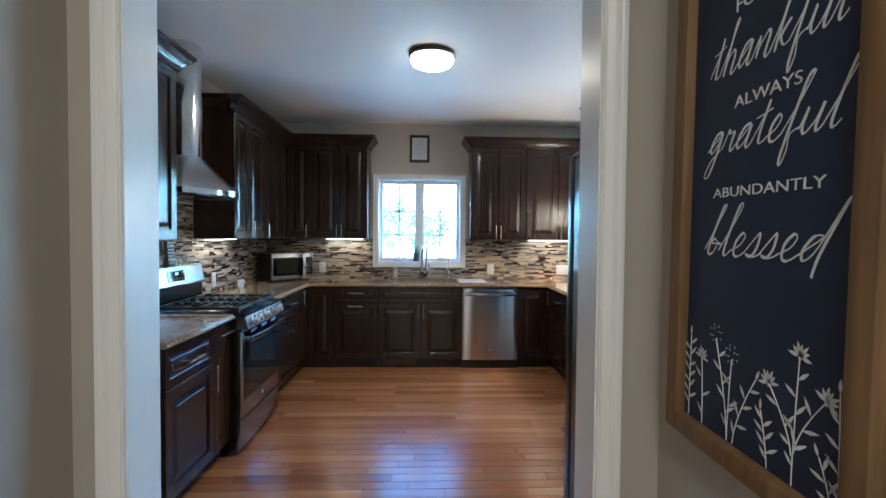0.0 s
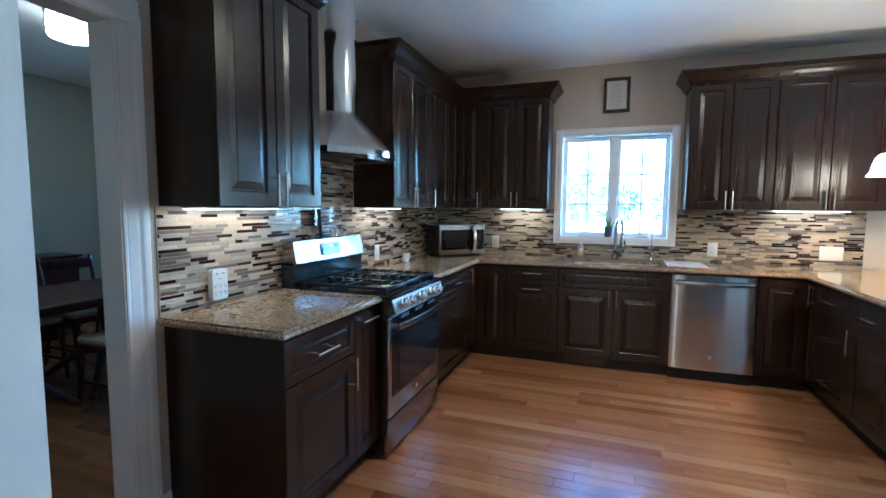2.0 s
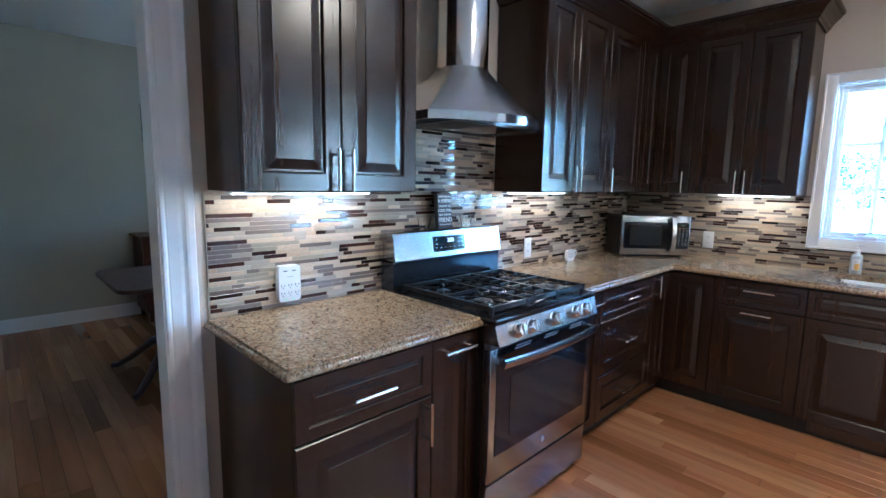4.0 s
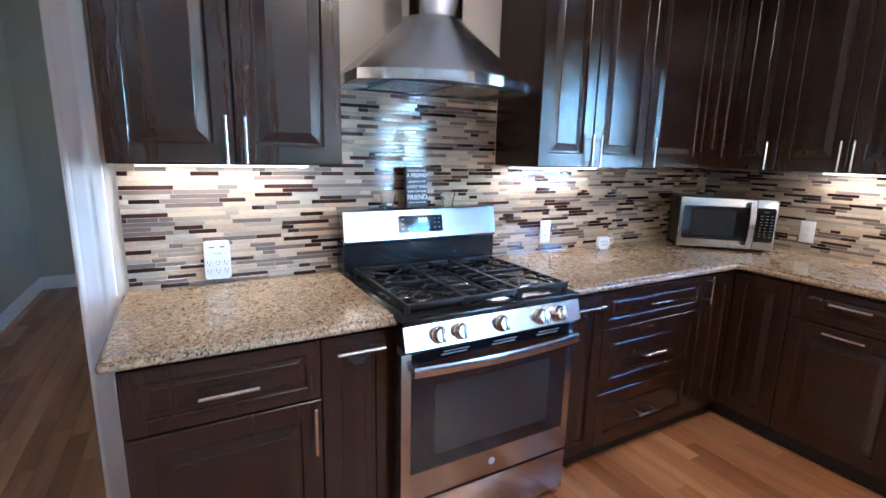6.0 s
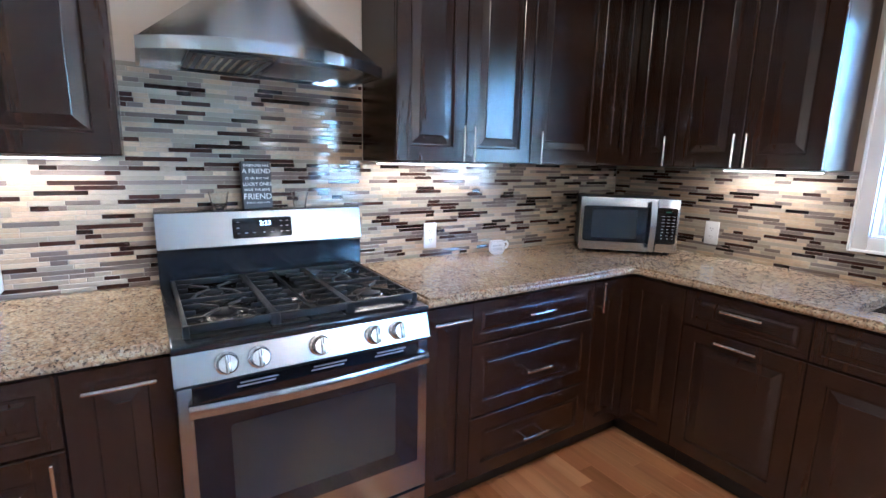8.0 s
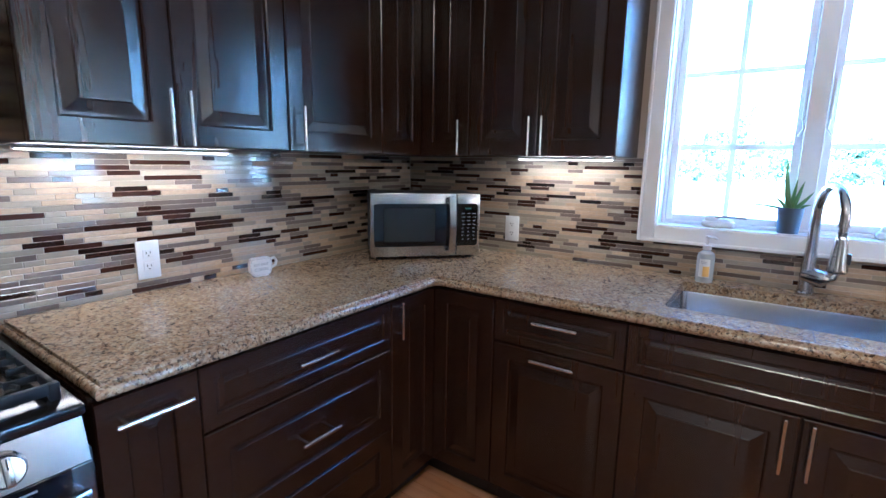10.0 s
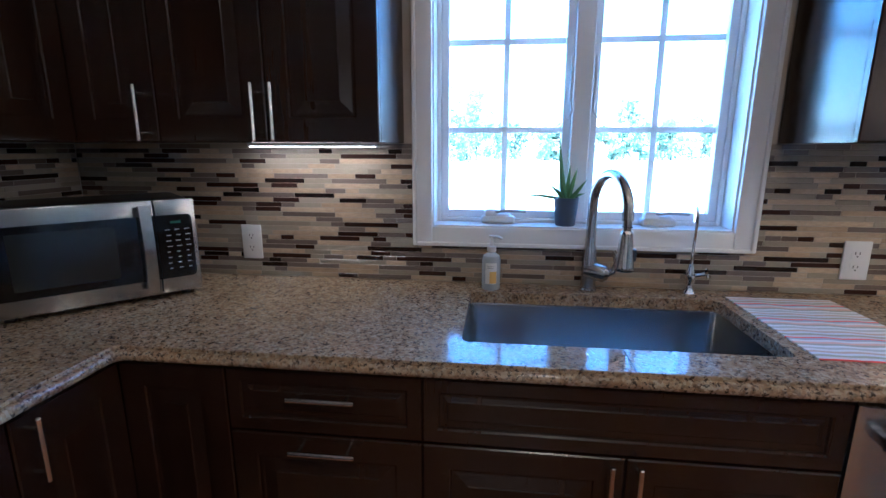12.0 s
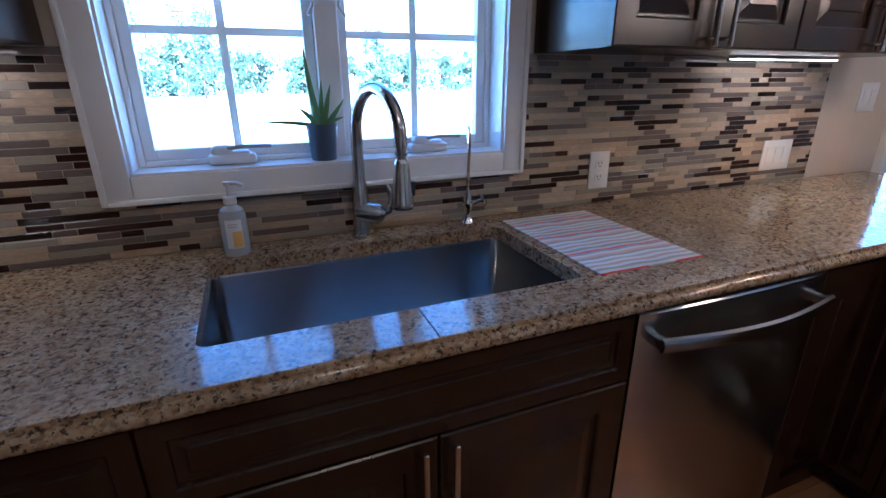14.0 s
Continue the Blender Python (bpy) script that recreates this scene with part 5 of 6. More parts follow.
root = thing("framed_certificate", pose(0.090, 5.3465, 2.448), "small dark-framed printed certificate above the kitchen window", "picture")
part("frame", boxes((-0.117, -0.022, -0.160, -0.089, 0, 0.160), (0.089, -0.022, -0.160, 0.117, 0, 0.160), (-0.089, -0.022, -0.160, 0.089, 0, -0.130), (-0.089, -0.022, 0.130, 0.089, 0, 0.160), bev=0.004), CERTF, root, smooth=1)
pp = part("paper", boxes((-0.089, -0.010, -0.130, 0.089, -0.004, 0.130)), PAPER, root)
for k, w in enumerate((0.05, 0.03, 0.055, 0.060, 0.050, 0.058, 0.04, 0.052, 0.03)):
    part("print", boxes((-w, -0.0106, 0.095 - k * 0.023, w, -0.0099, 0.099 - k * 0.023)), GREYINK, pp)
root = thing("wall_sign", pose(2.285, 5.3465, 1.685), "white framed word sign on the wall beside the patio doors", "sign")
part("frame", boxes((-0.115, -0.02, -0.12, -0.103, 0, 0.12), (0.103, -0.02, -0.12, 0.115, 0, 0.12), (-0.103, -0.02, -0.12, 0.103, 0, -0.108), (-0.103, -0.02, 0.108, 0.103, 0, 0.12)), FRAMEW, root)
pp = part("panel", boxes((-0.103, -0.010, -0.108, 0.103, -0.003, 0.108)), PAPER, root)
for z, w in ((0.05, 0.05), (0.01, 0.07), (-0.03, 0.05)):
    part("print", boxes((-w, -0.0108, z, w, -0.0099, z + 0.008)), GREYINK, pp)

# Aloe on the sill.
root = thing("potted_aloe", pose(0.056, 5.368, 1.1152), "green aloe plant in a blue-grey pot on the window sill", "plant")
bm = bmesh.new()
lathe(bm, [(0, 0), (0.031, 0), (0.033, 0.004), (0.0405, 0.088), (0.042, 0.094), (0.039, 0.094), (0.037, 0.082), (0, 0.080)], seg=28)
part("pot", bm, POT, root, smooth=1)
bm = bmesh.new()
lathe(bm, [(0, 0.078), (0.037, 0.078), (0.037, 0.083), (0.015, 0.086), (0, 0.087)], seg=16)
part("soil", bm, SOIL, root)
for p, q, e, w in (((-0.08, -0.01, 0.105), (-0.15, -0.012, 0.100), (-0.005, 0.0, 0.085), 0.006), ((-0.022, 0.0, 0.16), (-0.030, 0.0, 0.285), (-0.004, 0, 0.085), 0.011),
                   ((0.018, 0.0, 0.14), (0.030, 0.0, 0.19), (0.004, 0, 0.085), 0.009), ((0.035, -0.012, 0.115), (0.060, -0.02, 0.155), (0.01, 0, 0.085), 0.008),
                   ((-0.03, -0.01, 0.115), (-0.055, -0.014, 0.135), (-0.006, 0, 0.085), 0.008), ((0.004, 0.008, 0.14), (0.010, 0.014, 0.20), (0.0, 0.004, 0.085), 0.008),
                   ((0.03, 0.01, 0.10), (0.06, 0.0, 0.108), (0.006, 0.004, 0.085), 0.007), ((-0.012, -0.014, 0.12), (-0.022, -0.024, 0.15), (0, -0.006, 0.085), 0.007)):
    bm = bmesh.new()
    pts = [Vector(e) * (1 - t) ** 2 + Vector(p) * 2 * t * (1 - t) + Vector(q) * t * t for t in (k / 9 for k in range(10))]
    tube(bm, pts, [w * (0.9, 1, 0.98, 0.92, 0.84, 0.74, 0.62, 0.46, 0.28, 0.06)[k] for k in range(10)], 6)
    part("leaf", bm, ALOE, root, smooth=1)

# ---- lights hung from the ceilings ----
root = thing("ceiling_light", pose(0.20, 3.16, H), "round flush ceiling light with bronze rim, lit, over the kitchen floor", "ceiling light")
bm = bmesh.new()
lathe(bm, [(0, 0), (0.150, 0), (0.164, -0.006), (0.167, -0.026), (0.160, -0.034), (0.150, -0.034), (0, -0.034)], seg=48)
part("rim", bm, BRONZE, root, smooth=1)
bm = bmesh.new()
lathe(bm, [(0, -0.036), (0.154, -0.036), (0.154, -0.060), (0.142, -0.084), (0.11, -0.100), (0.05, -0.108), (0, -0.109)], seg=48)
d = part("diffuser", bm, DIFFUSER, root, "glowing white glass diffuser", smooth=1)
d.visible_shadow = False
for y in (4.50, 3.94):
    root = thing("pendant_lamp", pose(1.79, y, H), "bronze pendant lamp with lit white bell glass shade over the peninsula", "pendant lamp", "pendant lamps")
    bm = bmesh.new()
    lathe(bm, [(0, 0), (0.066, 0), (0.066, -0.008), (0.055, -0.018), (0.018, -0.030), (0.010, -0.040), (0, -0.041)], seg=28)
    part("canopy", bm, BRONZE, root, smooth=1)
    bm = bmesh.new()
    tube(bm, [(0, 0, -0.04), (0, 0, -0.945)], 0.005, 8)
    part("rod", bm, BRONZE, root, smooth=1)
    bm = bmesh.new()
    lathe(bm, [(0, -0.93), (0.012, -0.932), (0.022, -0.945), (0.024, -0.978), (0, -0.979)], seg=20)
    part("socket", bm, BRONZE, root, smooth=1)
    bm = bmesh.new()
    lathe(bm, [(0.026, -0.975), (0.040, -0.980), (0.062, -1.005), (0.074, -1.045), (0.083, -1.090), (0.104, -1.125), (0.101, -1.125), (0.080, -1.092), (0.070, -1.045), (0.058, -1.008), (0.026, -0.979)], seg=32)
    s = part("shade", bm, SHADE, root, "lit white bell shade", smooth=1)
    s.visible_shadow = False
root = thing("drum_ceiling_light", pose(-3.50, 2.86, H), "semi-flush drum light with dark trim, lit, over the dining table", "ceiling light")
bm = bmesh.new()
lathe(bm, [(0, 0), (0.16, 0), (0.165, -0.012), (0.158, -0.020), (0, -0.02)], seg=32)
lathe(bm, [(0.146, -0.020), (0.157, -0.020), (0.157, -0.045), (0.146, -0.045)], seg=32)
part("trim", bm, BRONZE, root, smooth=1)
bm = bmesh.new()
lathe(bm, [(0, -0.03), (0.148, -0.03), (0.148, -0.170), (0.138, -0.195), (0.08, -0.215), (0, -0.220)], seg=32)
part("shade", bm, DIFFUSER, root, smooth=1).visible_shadow = False
bm = bmesh.new()
for k in range(10):
    a, b = 2 * math.pi * k / 10, 2 * math.pi * (k + 1) / 10
    for p, q in ((a, b), (b, a)):
        tube(bm, [(0.151 * math.cos(p), 0.151 * math.sin(p), -0.045), (0.155 * math.cos((p + q) / 2), 0.155 * math.sin((p + q) / 2), -0.105), (0.151 * math.cos(q), 0.151 * math.sin(q), -0.168)], 0.003, 5)
part("lattice", bm, BRONZE, root)

# ---- hall sign ----
root = thing("word_board", pose(0.668, 0.416, 1.53, 0, 0, -90) @ pose(0, 0, 0, 0, 1.0), "navy word board with white script and flowers in a wooden frame", "sign")
SW2, SH = 0.210, 0.471
for a in ((-SW2, -0.035, -SH, -SW2 + 0.036, 0, SH), (SW2 - 0.036, -0.035, -SH, SW2, 0, SH), (-SW2 + 0.036, -0.035, -SH, SW2 - 0.036, 0, -SH + 0.034), (-SW2 + 0.036, -0.035, SH - 0.034, SW2 - 0.036, 0, SH)):
    part("frame", boxes(a, bev=0.003), FRAMEW, root, smooth=1)
board = part("board", boxes((-SW2 + 0.036, -0.016, -SH + 0.034, SW2 - 0.036, -0.004, SH - 0.034)), NAVY, root)


def word(w, size, x, z, sx=1.0):
    text(None, w, size, pose(x, -0.0168, z, 90) @ Matrix.Diagonal((sx, 1, 1, 1)), LETTER, board, "lettering", 0.0004)


# Handwritten letters: the pen's path, then the step to the next letter.
PEN = {
    "t": "0,.2 .3,1 .42,1.7 .35,.5 .45,.05 .75,.2|-.05,1.1 .8,1.35|.7", "h": "0,.2 .35,1.5 .5,2.1 .38,2.1 .3,1 .25,0 .32,.6 .6,.95 .75,.7 .7,.1 .85,0 1.05,.25||1.0",
    "a": "0,.2 .3,.5 .65,.95 .35,.9 .15,.4 .3,.05 .6,.4 .72,.95 .66,.2 .8,.02 1,.25||.95", "n": "0,.2 .2,.9 .25,.1 .3,.5 .6,.95 .75,.8 .7,.15 .85,0 1.05,.25||1",
    "k": "0,.2 .35,1.5 .5,2.1 .38,2.1 .28,1 .25,0 .3,.4 .7,.95 .4,.5 .65,.1 .95,.2||.9", "f": "0,.2 .4,1.2 .65,2.1 .45,2.0 .35,.8 .28,-.6 .4,-1 .5,-.5 .42,.1 .8,.3||.75",
    "u": "0,.2 .15,.9 .12,.3 .3,0 .6,.4 .72,.95 .68,.2 .8,0 1,.25||.95", "l": "0,.2 .4,1.4 .55,2.1 .4,2.1 .3,1 .3,.15 .45,0 .65,.25||.6",
    "g": "0,.2 .3,.5 .65,.95 .35,.9 .15,.4 .3,.1 .6,.5 .7,.95 .65,0 .45,-.95 .15,-.9 .4,-.2 .95,.25||.9", "r": "0,.2 .2,.95 .3,.8 .55,.85 .5,.3 .6,.02 .8,.2||.75",
    "e": "0,.2 .4,.45 .55,.8 .4,.98 .18,.6 .25,.1 .5,.0 .8,.25||.75", "b": "0,.2 .35,1.5 .5,2.1 .38,2.1 .25,1 .22,.1 .5,.05 .62,.5 .4,.7 .3,.5 .7,.5 .9,.4||.8",
    "s": "0,.2 .35,.9 .45,.95 .5,.4 .35,.02 .1,.1 .5,.05 .8,.25||.7", "d": "0,.2 .3,.5 .65,.9 .35,.9 .15,.4 .3,.05 .6,.5 .95,2.2 .75,.3 .8,-.6||1.1",
}


def script_word(w, x, z, ux, uz, slant=0.35):
    bm = bmesh.new()
    for ch in w:
        path, cross, step = PEN[ch].split("|")
        for stroke in (path, cross):
            if not stroke:
                continue
            p = [Vector([float(v) for v in q.split(",")]) for q in stroke.split()]
            p = [p[0]] + p + [p[-1]]
            pts, widths = [], []
            for a, b, c, d in zip(p, p[1:], p[2:], p[3:]):
                for k in range(5):
                    t = k / 5
                    v = 0.5 * (2 * b + (c - a) * t + (2 * a - 5 * b + 4 * c - d) * t * t + (3 * b - a - 3 * c + d) * t ** 3)
                    pts.append((x + (v.x + slant * v.y) * ux, -0.0170, z + v.y * uz))
                    widths.append(0.0024 if (c - b).y < 0 else 0.0013)
            tube(bm, pts, widths, 5)
        x += float(step) * ux
    bmesh.ops.scale(bm, vec=(1, 0.35, 1), space=Matrix.Translation((0, 0.0165, 0)), verts=bm.verts)
    part("script_word", bm, LETTER, board, smooth=1)


word("FOREVER", 0.030, 0.01, 0.256, 1.25)
script_word("thankful", -0.130, 0.163, 0.0390, 0.037)
word("ALWAYS", 0.026, 0.008, 0.104, 1.35)
script_word("grateful", -0.130, 0.036, 0.0415, 0.036)
word("ABUNDANTLY", 0.023, 0.006, -0.037, 1.5)
script_word("blessed", -0.130, -0.133, 0.0475, 0.038)


def leaf(bm, px, pz, angle, length, width):
    """A slim pointed leaf of five points a side, lying on the board."""
    d = Vector((math.cos(angle), 0, math.sin(angle)))
    n = Vector((-d.z, 0, d.x)) * width
    o = Vector((px, -0.0174, pz))
    up = [o + d * length * t + n * w for t, w in ((0.2, 0.55), (0.45, 1.0), (0.75, 0.65))]
    down = [o + d * length * t - n * w for t, w in ((0.75, 0.65), (0.45, 1.0), (0.2, 0.55))]
    bm.faces.new([bm.verts.new(p) for p in [o, *down[::-1], o + d * length, *up[::-1]]])


def sprig(x, h, lean, leaves, top, base=0.0, slant=0.0):
    """One painted stem: leaves by turns to both sides; top: bare, petals, or dots."""
    bm = bmesh.new()
    z0 = -SH + 0.036 + base
    pts = [(x + lean * t ** 1.5, -0.0170, z0 + h * t) for t in (k / 8 for k in range(9))]
    tube(bm, pts, 0.0009, 5)
    for k in range(leaves):
        t = 0.15 + 0.8 * k / leaves
        side = 1 if k % 2 else -1
        leaf(bm, x + lean * t ** 1.5, z0 + h * t, radians(90 - side * (42 + (k * 37) % 22) - slant), 0.022 + (k * 13 % 7) * 0.0010, 0.0030)
    cx, cz = x + lean, z0 + h
    if top == "petals":
        for k, a in enumerate((-12, 22, 48, 78, 102, 132, 170)):
            leaf(bm, cx, cz, radians(a - slant), 0.021 - 0.003 * (k % 2), 0.0030)
        leaf(bm, cx, cz - 0.006, radians(80), 0.012, 0.0045)
    elif top == "dots":
        for r, n in ((0.006, 4), (0.012, 8)):
            for k in range(n):
                a = 6.283 * k / n + r * 90
                leaf(bm, cx + r * math.cos(a), cz + 0.008 + r * math.sin(a), a, 0.0055, 0.0012)
    elif top == "tip":
        leaf(bm, cx, cz, radians(90 - slant), 0.018, 0.0030)
    part("sprig", bm, LETTER, board)


for row in ((-0.160, 0.150, 0.002, 12, "tip"), (-0.118, 0.118, -0.006, 3, "petals"), (-0.050, 0.160, -0.036, 6, "dots"), (-0.050, 0.135, 0.006, 3, "dots"), (-0.036, 0.120, 0.048, 6, "tip", 0.0, 25),
            (0.040, 0.080, -0.016, 7, "tip"), (0.086, 0.178, 0.006, 6, "petals"), (0.084, 0.085, -0.046, 3, "petals", 0.040, -20), (0.088, 0.088, 0.048, 3, "petals", 0.045, 20),
            (0.158, 0.150, -0.004, 8, "tip"), (0.148, 0.060, -0.020, 4, "tip", 0.0, -25)):
    sprig(*row)

# ---- dining room ----
root = thing("dining_table", pose(-3.66, 2.72, 0), "dark mahogany double-pedestal dining table with rounded corners", "table")
bm = bmesh.new()
ring = [[bm.verts.new((p[0] - 0.46, p[1] - 0.77, z)) for p in rounded(0.92, 1.54, ins, 0.10, 0)] for ins, z in ((0.008, 0.722), (0.0, 0.728), (0.0, 0.744), (0.006, 0.75))]
for a, b in zip(ring, ring[1:]):
    for k in range(len(a)):
        bm.faces.new((a[k], a[(k + 1) % len(a)], b[(k + 1) % len(a)], b[k]))
bm.faces.new(ring[-1])
bm.faces.new(ring[0][::-1])
part("tabletop", bm, DARKWOOD, root, smooth=30)
part("apron", boxes((-0.32, -0.62, 0.66, 0.32, 0.62, 0.722), bev=0.004), DARKWOOD, root)
for cy in (-0.36, 0.36):
    bm = bmesh.new()
    lathe(bm, [(0, 0.20), (0.045, 0.20), (0.055, 0.24), (0.060, 0.30), (0.045, 0.34), (0.030, 0.40), (0.036, 0.46), (0.052, 0.52), (0.050, 0.58), (0.032, 0.63), (0.07, 0.66), (0, 0.661)], (0, cy, 0), 20)
    ped = part("pedestal", bm, DARKWOOD, root, "turned pedestal", smooth=1)
    for ex, ey in ((-0.42, -0.34), (0.32, -0.34), (-0.32, 0.30), (0.32, 0.30)):
        bm = bmesh.new()
        tube(bm, [(0, cy, 0.27), (ex * 0.35, cy + ey * 0.35, 0.24), (ex * 0.7, cy + ey * 0.7, 0.10), (ex * 0.92, cy + ey * 0.92, 0.030), (ex, cy + ey, 0.022)], [0.034, 0.030, 0.024, 0.02, 0.022], 10)
        part("foot", bm, DARKWOOD, ped, smooth=1)


def dining_chair():
    root = thing("dining_chair", Matrix(), "dark wooden dining chair with cream upholstered seat at the table", "chair", "dining chairs")
    part("seat_frame", boxes((-0.22, -0.21, 0.40, 0.22, 0.21, 0.45), bev=0.006), DARKWOOD, root)
    part("seat", boxes((-0.215, -0.205, 0.45, 0.215, 0.205, 0.49), bev=0.018), CUSHION, root, "cream fabric seat", smooth=1)
    for s in (-1, 1):
        bm = bmesh.new()
        tube(bm, [(s * 0.195, -0.185, 0.40), (s * 0.20, -0.20, 0.20), (s * 0.205, -0.23, 0.0)], [0.022, 0.018, 0.014], 8)
        part("leg", bm, DARKWOOD, root, smooth=1)
        bm = bmesh.new()
        tube(bm, [(s * 0.20, 0.27, 0.0), (s * 0.195, 0.20, 0.25), (s * 0.195, 0.195, 0.48), (s * 0.20, 0.235, 0.72), (s * 0.205, 0.285, 0.93)], [0.015, 0.019, 0.021, 0.018, 0.016], 8)
        part("back_post", bm, DARKWOOD, root, smooth=1)
    for z, y, h in ((0.86, 0.265, 0.09), (0.66, 0.225, 0.045)):
        bm = bmesh.new()
        box(bm, -0.205, y - 0.012, z - h / 2, 0.205, y + 0.012, z + h / 2, 0.005)
        part("back_rail", bm, DARKWOOD, root, smooth=1)
    for x in (-0.19, 0.17):
        part("stretcher", boxes((x, -0.205, 0.15, x + 0.02, 0.245, 0.175), bev=0.004), DARKWOOD, root)
    return root


ch = dining_chair()
ch.matrix_basis = pose(-4.22, 2.78, 0, 0, 0, 90)
copy_thing(ch, pose(-4.22, 3.30, 0, 0, 0, 86))
copy_thing(ch, pose(-3.12, 2.86, 0, 0, 0, -92))

root = thing("sideboard", pose(-5.63, 2.46, 0), "dark wooden sideboard against the dining room wall", "sideboard")
part("top", boxes((0, 0, 0.845, 0.45, 1.45, 0.87), bev=0.006), DARKWOOD, root)
part("body", boxes((0.0, 0.03, 0.10, 0.42, 1.42, 0.845)), DARKWOOD, root)
for y in (0.05, 1.36):
    for x in (0.03, 0.37):
        part("leg", boxes((x, y, 0, x + 0.04, y + 0.04, 0.10)), DARKWOOD, root)
for k in range(3):
    part("drawer", boxes((0.421, 0.06 + k * 0.45, 0.66, 0.433, 0.48 + k * 0.45, 0.82), bev=0.003), DARKWOOD, root)
    part("door", boxes((0.421, 0.06 + k * 0.45, 0.14, 0.433, 0.48 + k * 0.45, 0.64), bev=0.003), DARKWOOD, root)
root = thing("lantern", pose(-5.40, 3.00, 0.87), "old brass candle lantern with glass sides on the sideboard", "lantern")
part("base", boxes((-0.075, -0.075, 0, 0.075, 0.075, 0.015), bev=0.003), BRASS, root)
for x in (-0.062, 0.062):
    for y in (-0.062, 0.062):
        part("post", boxes((x - 0.006, y - 0.006, 0.015, x + 0.006, y + 0.006, 0.15)), BRASS, root)
part("glass", boxes((-0.058, -0.058, 0.016, 0.058, 0.058, 0.149)), CLEAR, root)
bm = bmesh.new()
lathe(bm, [(0, 0.149), (0.10, 0.150), (0.095, 0.160), (0.055, 0.188), (0.035, 0.192), (0.033, 0.212), (0.042, 0.216), (0.012, 0.232), (0, 0.233)], seg=16)
part("roof", bm, BRASS, root)
bm = bmesh.new()
tube(bm, [(0.022 * math.cos(a), 0, 0.248 + 0.020 * math.sin(a)) for a in (2 * math.pi * k / 12 for k in range(13))], 0.003, 6)
part("ring", bm, BRASS, root)
root = thing("bless_sign", pose(-5.648, 3.145, 1.99, 0, 0, 90), "wide white word sign with thin dark frame on the dining wall", "sign")
part("panel", boxes((-0.49, -0.012, -0.175, 0.49, 0, 0.175)), PAPER, root)
part("frame", boxes((-0.505, -0.022, -0.19, -0.49, 0, 0.19), (0.49, -0.022, -0.19, 0.505, 0, 0.19), (-0.49, -0.022, -0.19, 0.49, 0, -0.175), (-0.49, -0.022, 0.175, 0.49, 0, 0.19)), DARKINK, root)
text(None, "BLESS", 0.185, pose(0, -0.0128, 0.005, 90) @ Matrix.Diagonal((1.14, 1, 1, 1)), SIGNINK, root)
for z, w in ((-0.05, 0.36), (-0.115, 0.26)):
    for k in range(5):
        x = -w + k * w * 0.42
        part("print", boxes((x, -0.0128, z - 0.012, x + w * 0.30, -0.0119, z + 0.010)), GREYINK, root)
for s in (-1, 1):
    part("print", boxes((s * 0.36 - 0.06, -0.0128, 0.045, s * 0.36 + 0.06, -0.0119, 0.055)), GREYINK, root)

# ---- outside ----
bm = bmesh.new()
for p, q in (((-2000, 5.515), (2000, 2000)),):
    bm.faces.new([bm.verts.new(v) for v in ((p[0], p[1], -0.55), (q[0], p[1], -0.55), (q[0], q[1], -0.55), (p[0], q[1], -0.55))])
    bm.faces.new([bm.verts.new(v) for v in ((-2000, -2000, -0.55), (2000, -2000, -0.55), (2000, 5.515, -0.55), (-2000, 5.515, -0.55))])
structure("ground", bm, LAWN)
structure("house_foundation", boxes((-5.9, -3.75, -0.56, 5.9, 5.51, -0.2)), GROUT)
structure("roof", boxes((-6.2, -4.1, H + 0.15, 6.2, 5.9, H + 0.25)), SIDING)


